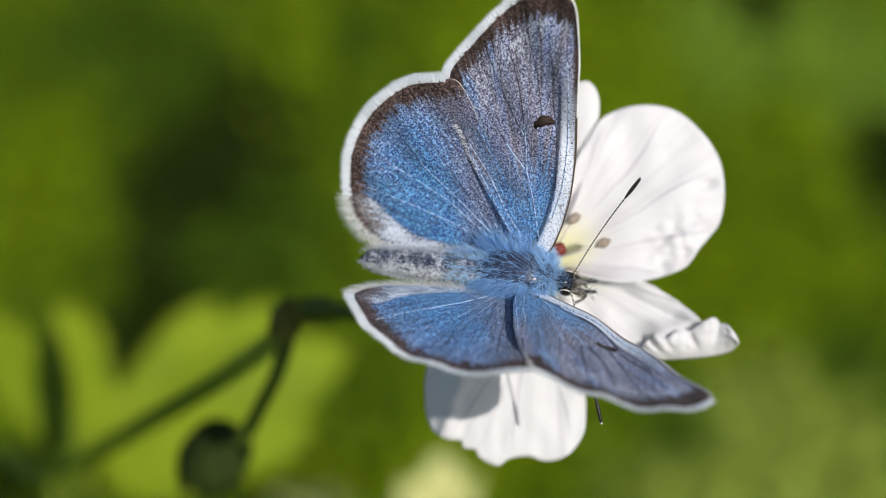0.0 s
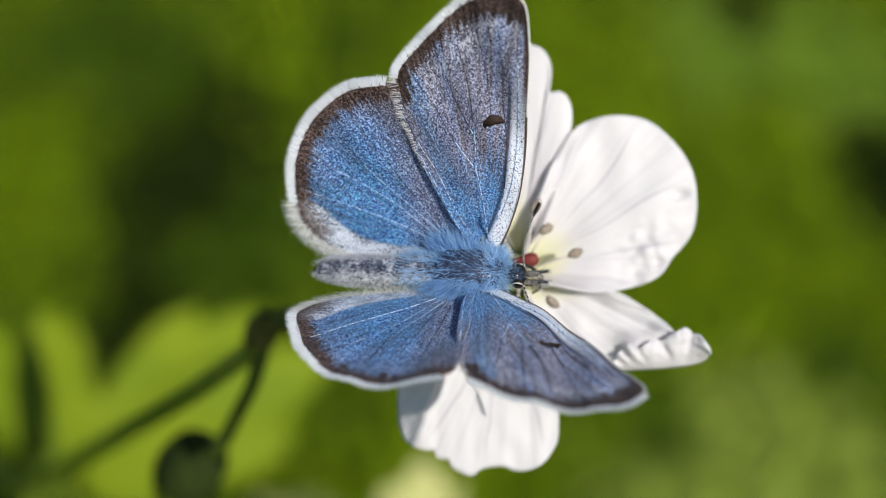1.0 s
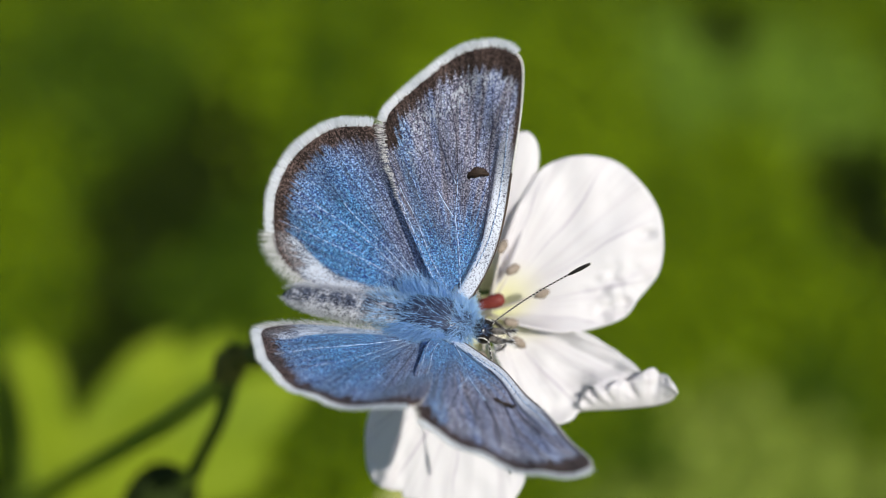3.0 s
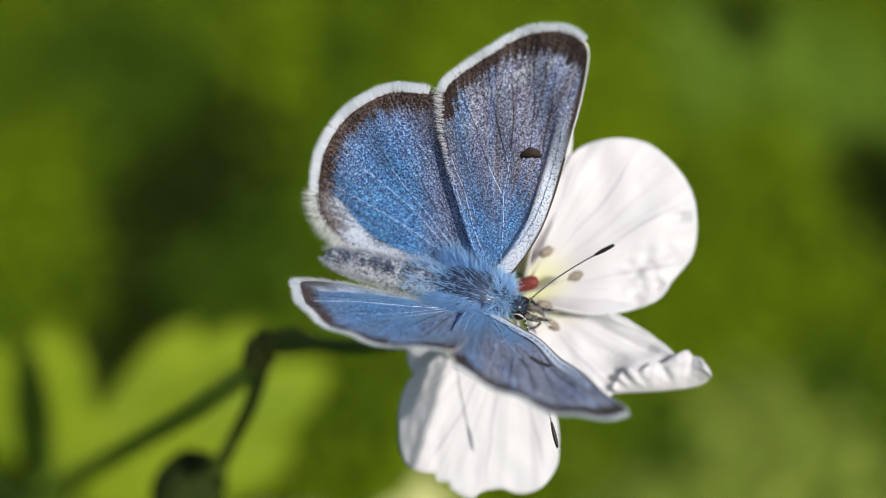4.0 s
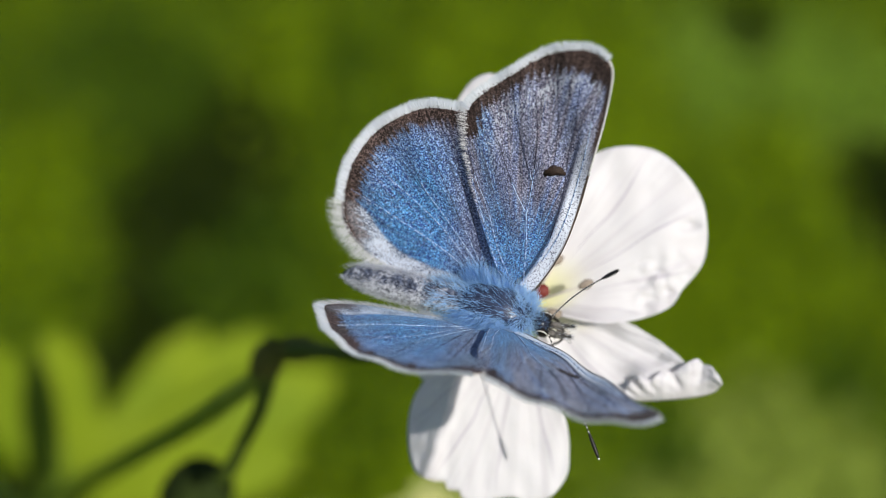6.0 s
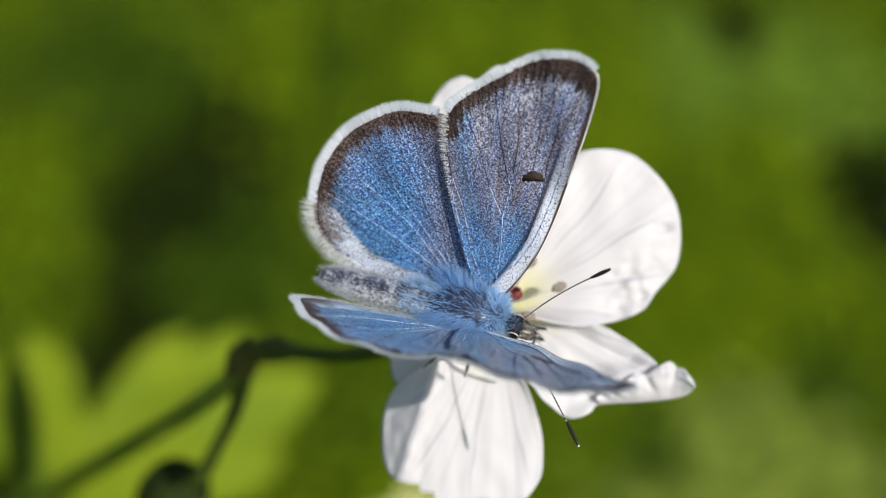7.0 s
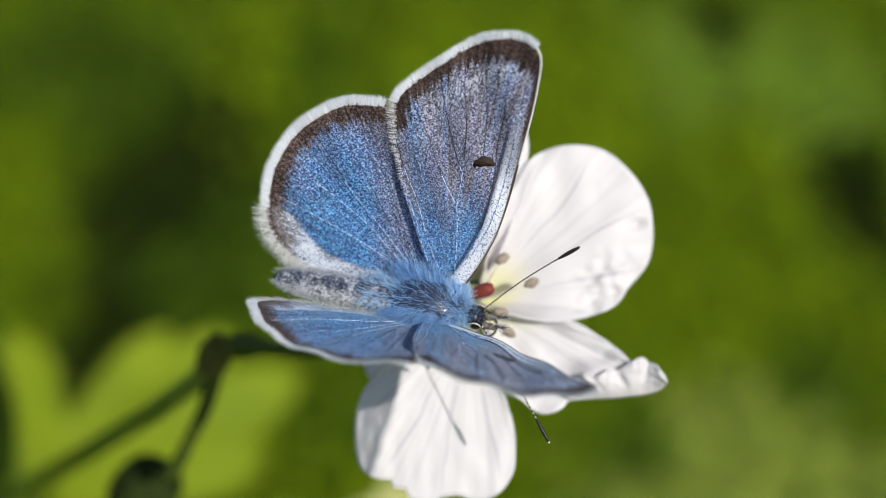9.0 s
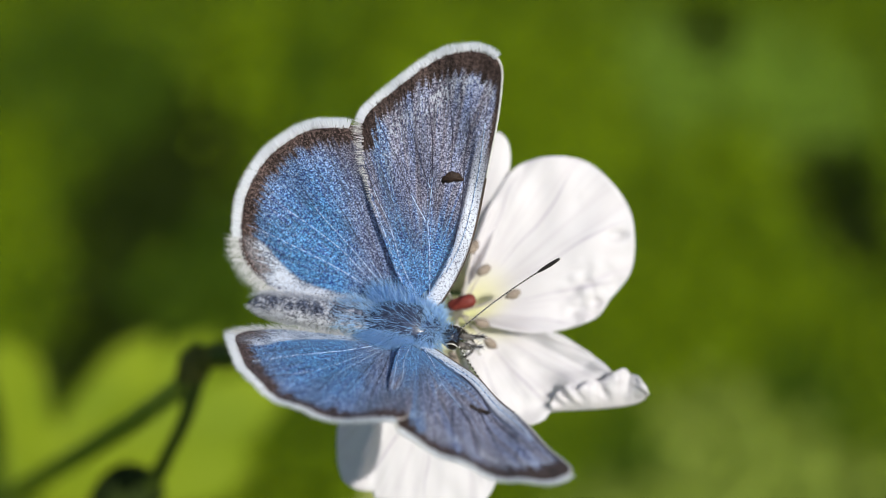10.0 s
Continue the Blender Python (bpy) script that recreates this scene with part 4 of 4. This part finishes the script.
def butterfly():
    top = new("butterfly")
    tagged(top, "blue butterfly with brown-edged, white-fringed wings on a flower", "butterfly")
    bm = lump(bmesh.new(), (-0.1 * MM, 0, 0.5 * MM), (2.25 * MM, 1.5 * MM, 1.3 * MM), None, 0.08, 1, 16, 22)
    part("thorax", bm, CUTICLE, top)
    bm = bmesh.new()
    line, radii = [], []
    for i in range(57):
        s = i / 56
        seg = (s * 8) % 1
        line.append(Vector((-1.6 - 7.9 * s, 0, 0.15 - 0.75 * s)) * MM)
        radii.append(MM * (0.95 * (1 - 0.25 * s ** 2) * (1 - 0.75 * max(0, (s - 0.86) / 0.14) ** 2) * (0.95 + 0.07 * math.sin(math.pi * seg))))
    part("abdomen", tube(bm, line, radii, 18), ABDOMEN, top, "dark slate abdomen with pale speckled flanks")
    head = part("head", lump(bmesh.new(), (2.60 * MM, 0, 0.10 * MM), (0.55 * MM, 0.62 * MM, 0.55 * MM), None, 0.08, 3, 12, 16), CUTICLE, top)
    for sg in (1, -1):
        part("eye", lump(bmesh.new(), (2.80 * MM, sg * 0.48 * MM, 0.10 * MM), (0.36 * MM, 0.26 * MM, 0.43 * MM), None, 0, 0, 12, 16), EYE, head)
        line = smooth_line([Vector((3.0, sg * 0.25, -0.2)) * MM, Vector((3.7, sg * 0.3, -0.15)) * MM, Vector((4.4, sg * 0.34, 0.25)) * MM], 10)
        palp = part("palp", tube(bmesh.new(), line, [MM * r for r in (0.14, 0.20, 0.22, 0.22, 0.21, 0.18, 0.15, 0.11, 0.07, 0.03)], 8), PALP, head, "black and white hairy palp")
        ring = [Vector((2.82 + 0.34 * math.cos(a), sg * 0.60, 0.10 + 0.41 * math.sin(a))) * MM for a in (2 * math.pi * k / 20 for k in range(21))]
        part("eye_ring", tube(bmesh.new(), ring, 0.032 * MM, 6), ANT_WHITE, head, "white rim of the eye")
        rng = random.Random(8)
        for tone, count in ((DARK_HAIR, 70), (GREY_HAIR, 45)):
            bm = bmesh.new()
            bm.loops.layers.uv.new("hair")
            hairs(bm, [(line[rng.randrange(1, 9)] + Vector((0, 0, rng.uniform(-0.1, 0.15))) * MM, (Vector((0.8, rng.gauss(0, 0.3), rng.gauss(0.1, 0.3))).normalized(),) * 2, rng.uniform(0.3, 0.7) * MM, Vector((0, 1, 0))) for _ in range(count)], 0.035 * MM)
            part("palp_hair", bm, tone, palp)
    line = smooth_line([Vector((3.2, 0, -0.35)) * MM, Vector((3.9, 0.1, -1.2)) * MM, Vector((3.7, 0.3, -2.6)) * MM, Vector((3.2, 0.5, -3.8)) * MM], 16)
    part("proboscis", tube(bmesh.new(), line, 0.08 * MM, 6), ANT_DARK, head)
    for x, sg, foot in ((1.6, 1, (4.2, 1.2, -4.4)), (1.6, -1, (4.3, -1.0, -4.2)), (0.4, 1, (0.8, 1.8, -5.2)), (0.4, -1, (0.2, -1.6, -5.4)), (-0.8, 1, (-2.0, 1.6, -5.2)), (-0.8, -1, (-2.4, -1.8, -5.4))):
        f = Vector(foot)
        hip = Vector((x, sg * 0.8, -0.5))
        knee = hip.lerp(f, 0.42) + Vector((0.2, sg * 0.5, 0.3))
        ankle = hip.lerp(f, 0.8) + Vector((0.1, sg * 0.3, 0.2))
        leg = part("leg", tube(bmesh.new(), smooth_line([hip * MM, knee * MM, ankle * MM, f * MM], 22), [MM * (0.15 - 0.004 * i) for i in range(22)], 7), ANT_DARK, top)
        for k in range(5):
            c = ankle.lerp(f, k / 5)
            part("leg_band", lump(bmesh.new(), c * MM, (0.11 * MM, 0.11 * MM, 0.11 * MM), None, 0, 0, 6, 8), ANT_WHITE, leg)
    ants = []
    for sg in (1, -1):
        n = 30
        bend = [Vector((7.8 * i / n, 0, 0.35 * math.sin(math.pi * i / n))) * MM for i in range(n + 1)]
        r = [MM * (0.042 if i < 24 else 0.042 + 0.078 * math.sin(math.pi * min(1.0, (i - 24) / 6.6)) ** 0.8) for i in range(n + 1)]
        ant = part("antenna", tube(bmesh.new(), bend, r, 8), ANT_DARK, top, "black and white ringed antenna with a club")
        for i in range(1, 25):
            c = bend[i]
            part("antenna_ring", tube(bmesh.new(), [c + Vector((-0.045, 0, 0)) * MM, c + Vector((0.045, 0, 0)) * MM], 0.048 * MM, 7), ANT_WHITE, ant)
        part("antenna_tip", lump(bmesh.new(), bend[-1], (0.10 * MM, 0.07 * MM, 0.07 * MM), None, 0, 0, 6, 8), ANT_WHITE, ant)
        ants.append(ant)
    body_hair(top)
    wings = [wing("forewing", 1, top), wing("forewing", -1, top), wing("hindwing", 1, top), wing("hindwing", -1, top)]
    return top, wings, ants


# ---- build ----
def settle(top, base):
    """Moves a thing's origin to its base."""
    for ob in top.children_recursive:
        ob.data.transform(Matrix.Translation(-base))
    top.location = base
    return top


meadow()
STALK = settle(flower_stem(), Vector((-0.08, 0.10, -0.1)))
FLOWER = settle(flower(), spot(4.6, -1.5, -4.2))
BUTTERFLY, WINGS, ANTENNAE = butterfly()
leaf("cranesbill_leaf", "sunlit yellow-green lobed cranesbill leaf on a thin stalk", (-66.0, -41.0, -200),
     [((-72.3, -10.8, -200), 12.5, 2), ((-90.0, -12.6, -200), 12.5, 4), ((-45.5, -10.6, -206), 11.0, 3), ((-34.5, -11.5, -212), 13.0, 6), ((-20.5, -19.5, -206), 15.0, 6), ((-26.5, -33.6, -200), 14.0, 4), ((-46.0, -44.0, -198), 10.0, 3)], (-0.06, 0.19, -0.08))
# the dark inside of the fold: a narrow leaf coloured as shaded
leaf("folded_leaf", "narrow folded leaf with its own shade put into its dark green", (-51.4, -33.7, -115),
     [((-54.2, -9.8, -113), 4.8, 2)], (-0.08, 0.10, -0.1), FOLDED_LEAF_SHADE)
for at, turn in (((-0.0046, -0.0585, -0.260), (42, 20, 70)), ((-0.0386, -0.0650, -0.320), (62, -15, 20))):
    far = copy_thing(FLOWER, PLAN @ pose(*at, *turn) @ PLAN.to_3x3().inverted().to_4x4())
    tagged(far, "cream-yellow open flower on a thin stalk among meadow leaves", "flower", "cream flowers")
    for ob in far.children_recursive:
        if ob.data.materials[0] == PETAL:
            ob.data = ob.data.copy()
            ob.data.materials[0] = CREAM_PETAL
    foot = far.matrix_basis.translation
    stalk = part("flower_stalk", tube(bmesh.new(), smooth_line([foot, foot + Vector((0.01, 0.02, -0.06)), Vector((foot.x, foot.y + 0.03, -0.1))], 20), 0.0006, 8), STEM_GREEN)
    tagged(stalk, "thin green stalk under a cream-yellow flower", "flower stalk")

# ---- what moves ----
BODY_ROWS = [  # seconds, place (mm), turn (degrees)
    (0, 2.77, -2.24, 4.04, -24.0, -8.2, -7.9),
    (0.2, 2.60, -1.99, 4.05, -22.4, -9.0, -6.7),
    (0.5, 2.00, -1.76, 4.06, -22.9, -9.7, -4.2),
    (1, 1.61, -1.48, 4.10, -22.4, -10.3, -2.4),
    (1.5, 2.26, -1.87, 4.14, -24.1, -9.8, -7.6),
    (2, 1.75, -2.43, 4.18, -24.5, -8.4, -6.7),
    (2.2, 1.33, -2.61, 4.19, -23.8, -7.5, -6.8),
    (2.5, 1.43, -2.78, 4.21, -24.4, -8.9, -7.8),
    (3, 1.68, -1.87, 4.22, -23.8, -10.2, -11.1),
    (3.2, 1.88, -1.56, 4.22, -23.8, -10.9, -14.9),
    (4.3, 1.73, -1.17, 4.22, -23.7, -9.8, -15.7),
    (4.5, 1.57, -0.80, 4.21, -22.9, -9.6, -14.7),
    (5, 1.34, -0.52, 4.18, -21.2, -11.1, -15.6),
    (5.5, 1.76, -1.11, 4.13, -22.2, -8.7, -15.4),
    (5.7, 2.19, -1.43, 4.10, -23.0, -8.7, -15.3),
    (6.8, 2.75, -2.37, 3.97, -24.9, -7.5, -15.6),
    (7, 2.47, -1.80, 3.94, -25.7, -9.5, -15.4),
    (7.2, 2.31, -1.73, 3.93, -25.7, -7.6, -14.2),
    (7.5, 2.28, -1.91, 3.92, -26.0, -7.3, -12.8),
    (7.7, 2.42, -1.39, 3.93, -25.6, -7.3, -12.4),
    (8, 2.46, -1.97, 3.94, -27.0, -7.6, -13.4),
    (8.2, 2.16, -2.08, 3.96, -26.5, -7.5, -12.2),
    (8.5, 2.26, -2.24, 3.98, -26.0, -8.5, -12.4),
    (8.7, 2.24, -1.88, 4.00, -25.1, -7.1, -13.3),
    (9, 1.83, -1.65, 4.03, -25.3, -7.0, -12.0),
    (9.2, 2.00, -1.38, 4.05, -25.1, -7.4, -13.2),
    (9.5, 2.12, -1.61, 4.08, -25.0, -9.1, -12.3),
    (9.7, 1.83, -2.02, 4.10, -27.0, -7.7, -11.8),
    (10, 1.54, -2.22, 4.11, -25.7, -6.5, -10.4),
]
LEFT_FOREWING_ROWS = [  # seconds, lift, sweep, twist (degrees)
    (0, 52.4, 22.5, 3.6),
    (0.2, 52.7, 19.7, 3.4),
    (0.5, 55.7, 16.4, 1.3),
    (1, 53.0, 15.3, 1.1),
    (1.5, 54.6, 15.6, -1.6),
    (2, 54.0, 13.7, -4.8),
    (2.2, 53.4, 13.3, -4.5),
    (2.5, 54.0, 14.0, -5.4),
    (3, 54.1, 17.5, -2.8),
    (3.2, 54.5, 16.8, -2.0),
    (4.3, 57.6, 15.6, -1.7),
    (4.5, 57.0, 16.4, -1.5),
    (5, 56.6, 15.8, -2.1),
    (5.5, 55.2, 16.8, 0.3),
    (5.7, 56.2, 16.8, 0.8),
    (6.8, 58.0, 12.3, -3.5),
    (7, 59.7, 12.0, -2.4),
    (7.2, 58.3, 13.2, 0.0),
    (7.5, 57.6, 14.1, 0.7),
    (7.7, 60.6, 13.5, 2.1),
    (8, 55.8, 15.3, 1.7),
    (8.2, 55.7, 14.2, 1.2),
    (8.5, 56.5, 14.7, -1.1),
    (8.7, 54.7, 16.4, -0.1),
    (9, 55.7, 14.3, 0.1),
    (9.2, 56.5, 14.8, -0.0),
    (9.5, 54.8, 14.5, -0.8),
    (9.7, 52.5, 14.3, 0.3),
    (10, 52.3, 16.6, 0.7),
]
RIGHT_FOREWING_ROWS = [  # seconds, lift, sweep, twist (degrees)
    (0, 50.9, -19.2, -4.8),
    (0.2, 52.0, -18.9, -4.1),
    (0.5, 52.2, -15.7, -3.2),
    (1, 47.9, -15.9, -3.6),
    (1.5, 49.9, -17.7, -4.6),
    (2, 49.3, -13.9, -3.3),
    (2.2, 49.5, -12.5, -4.0),
    (2.5, 49.5, -13.7, -3.4),
    (3, 49.3, -16.0, -6.0),
    (3.2, 53.2, -16.1, -2.6),
    (4.3, 56.3, -14.1, -0.8),
    (4.5, 57.3, -13.7, 0.4),
    (5, 56.3, -14.5, 0.3),
    (5.5, 55.7, -14.6, -1.8),
    (5.7, 56.2, -14.5, -0.6),
    (6.8, 59.2, -13.1, 2.0),
    (7, 59.5, -14.9, 4.3),
    (7.2, 58.8, -14.3, 3.5),
    (7.5, 58.3, -13.5, 2.4),
    (7.7, 62.7, -14.1, 3.9),
    (8, 56.4, -16.3, -1.7),
    (8.2, 55.3, -16.8, -2.8),
    (8.5, 54.4, -16.7, -2.5),
    (8.7, 54.1, -15.4, -2.5),
    (9, 58.3, -13.3, 1.1),
    (9.2, 60.1, -14.2, 2.5),
    (9.5, 54.5, -18.0, -1.9),
    (9.7, 52.9, -15.8, -1.9),
    (10, 47.4, -15.1, -5.8),
]
LEFT_HINDWING_ROWS = [  # seconds, lift, sweep, twist (degrees)
    (0, 56.2, 20.0, 2.4),
    (0.2, 55.5, 18.3, 1.7),
    (0.5, 56.5, 16.3, 0.7),
    (1, 55.5, 16.0, 0.5),
    (1.5, 57.5, 16.2, 0.1),
    (2, 56.8, 15.6, -0.9),
    (2.2, 55.9, 14.2, -1.0),
    (2.5, 57.3, 16.1, -1.0),
    (3, 57.7, 18.6, -0.8),
    (3.2, 57.5, 17.4, -1.0),
    (4.3, 57.6, 18.1, -1.7),
    (4.5, 57.3, 18.6, -0.9),
    (5, 56.7, 18.8, -1.0),
    (5.5, 55.2, 17.8, 1.1),
    (5.7, 56.5, 15.9, -0.2),
    (6.8, 59.4, 12.7, -1.7),
    (7, 60.8, 12.9, -2.0),
    (7.2, 59.0, 13.9, -1.3),
    (7.5, 58.2, 14.8, -0.4),
    (7.7, 61.1, 15.9, -0.3),
    (8, 56.2, 15.7, -0.1),
    (8.2, 56.4, 16.0, -0.6),
    (8.5, 58.3, 15.6, -1.4),
    (8.7, 55.9, 16.9, -1.3),
    (9, 56.8, 15.2, -1.1),
    (9.2, 57.8, 14.9, -1.2),
    (9.5, 56.5, 15.5, -1.2),
    (9.7, 54.1, 16.0, -1.0),
    (10, 54.4, 17.5, -0.8),
]
RIGHT_HINDWING_ROWS = [  # seconds, lift, sweep, twist (degrees)
    (0, 50.3, -16.5, -3.1),
    (0.2, 51.6, -13.2, -2.4),
    (0.5, 51.6, -9.4, -1.3),
    (1, 48.1, -7.6, 0.3),
    (1.5, 50.0, -10.6, 0.0),
    (2, 50.1, -8.4, -1.0),
    (2.2, 49.6, -5.1, -0.5),
    (2.5, 51.0, -6.4, 0.0),
    (3, 51.7, -11.0, -0.4),
    (3.2, 52.8, -11.5, 0.4),
    (4.3, 58.2, -8.6, 0.7),
    (4.5, 56.5, -7.8, 1.0),
    (5, 55.0, -6.1, 1.8),
    (5.5, 55.3, -11.1, 1.4),
    (5.7, 56.4, -10.2, 2.3),
    (6.8, 57.1, -8.3, -0.6),
    (7, 59.6, -13.5, 0.4),
    (7.2, 58.7, -12.4, -0.4),
    (7.5, 57.7, -14.3, -1.6),
    (7.7, 61.2, -13.7, -1.4),
    (8, 55.6, -14.1, -1.2),
    (8.2, 54.2, -13.9, -2.2),
    (8.5, 54.5, -14.7, -4.0),
    (8.7, 53.4, -11.8, -2.6),
    (9, 57.4, -9.4, -0.4),
    (9.2, 58.8, -10.3, -0.8),
    (9.5, 53.9, -13.7, -1.5),
    (9.7, 52.4, -11.7, -2.0),
    (10, 49.6, -12.7, -2.9),
]
LEFT_ANTENNA_ROWS = [  # seconds, lift, swing (degrees)
    (0, 50.9, 48.7),
    (0.2, 48.9, 47.5),
    (0.5, 58.6, 35.7),
    (1, 76.8, 25.6),
    (1.5, 59.6, 38.6),
    (2, 46.7, 41.8),
    (2.2, 38.1, 45.0),
    (2.5, 35.9, 45.7),
    (3, 42.0, 25.5),
    (3.2, 49.4, 23.6),
    (4.3, 56.6, 24.0),
    (4.5, 66.6, 21.8),
    (5, 50.6, 19.2),
    (5.5, 57.5, 20.0),
    (5.7, 64.9, 9.9),
    (6.8, 56.7, 26.1),
    (7, 53.1, 18.3),
    (7.2, 49.3, 21.9),
    (7.5, 49.6, 24.0),
    (7.7, 53.2, 20.4),
    (8, 56.4, 28.4),
    (8.2, 54.2, 25.4),
    (8.5, 53.3, 26.3),
    (8.7, 50.3, 28.2),
    (9, 46.7, 26.2),
    (9.2, 46.0, 25.0),
    (9.5, 46.5, 24.2),
    (9.7, 42.8, 29.2),
    (10, 41.2, 31.4),
]
RIGHT_ANTENNA_ROWS = [  # seconds, lift, swing (degrees)
    (0, -18.8, -67.6),
    (3.2, -18.8, -67.6),
    (4.3, -16.6, -54.6),
    (4.5, -16.5, -54.0),
    (5, -16.3, -57.9),
    (5.5, -16.5, -61.4),
    (5.7, -15.6, -52.5),
    (6.8, 4.0, -50.0),
    (7, 4.0, -48.2),
    (7.2, 2.0, -48.0),
    (7.5, 0.0, -48.0),
    (7.7, -6.0, -47.5),
    (8, -14.0, -48.0),
    (8.2, -15.9, -46.4),
    (8.5, -28.2, -45.0),
    (9, -14.0, -46.0),
    (9.2, -20.2, -43.6),
    (9.5, -15.0, -46.8),
    (9.7, -21.4, -44.4),
    (10, -21.4, -44.4),
]


STALK_ROWS = [  # seconds, sway across and up (mm)
    (0, 0.0, 0.20), (1, -0.02, 0.05), (2, -0.20, 0.33), (3, -0.14, 0.25), (4.5, -0.18, 0.0), (5.5, -0.22, 0.0), (7, -0.33, 0.15), (8.5, -0.52, 0.20), (9.5, -0.80, 0.22), (10, -0.87, 0.26),
]


def motions():
    walk(STALK, [(t, Matrix.Translation(Vector((-0.08, 0.10, -0.1)) + PLAN.to_3x3() @ Vector((u * MM, v * MM, 0)))) for t, u, v in STALK_ROWS])
    walk(BUTTERFLY, [(t, placed(*p)) for t, *p in BODY_ROWS])
    for ob, sg, hinge, rows in ((WINGS[0], 1, (0.75, 1.26, 1.06), LEFT_FOREWING_ROWS), (WINGS[1], -1, (0.75, -1.26, 1.06), RIGHT_FOREWING_ROWS),
                                (WINGS[2], 1, (-0.8, 1.26, 0.55), LEFT_HINDWING_ROWS), (WINGS[3], -1, (-0.37, -1.17, 0.70), RIGHT_HINDWING_ROWS)):
        at = Matrix.Translation(Vector(hinge) * MM)
        walk(ob, [(t, at @ pose(0, 0, 0, sg * lift) @ pose(0, 0, 0, 0, -twist) @ pose(0, 0, 0, 0, 0, sg * sweep)) for t, lift, sweep, twist in rows])
    for ob, sg, rows in ((ANTENNAE[0], 1, LEFT_ANTENNA_ROWS), (ANTENNAE[1], -1, RIGHT_ANTENNA_ROWS)):
        at = Matrix.Translation(Vector((3.1, sg * 0.45, 0.35)) * MM)
        walk(ob, [(t, at @ pose(0, 0, 0, 0, -lift, swing)) for t, lift, swing in rows])


motions()
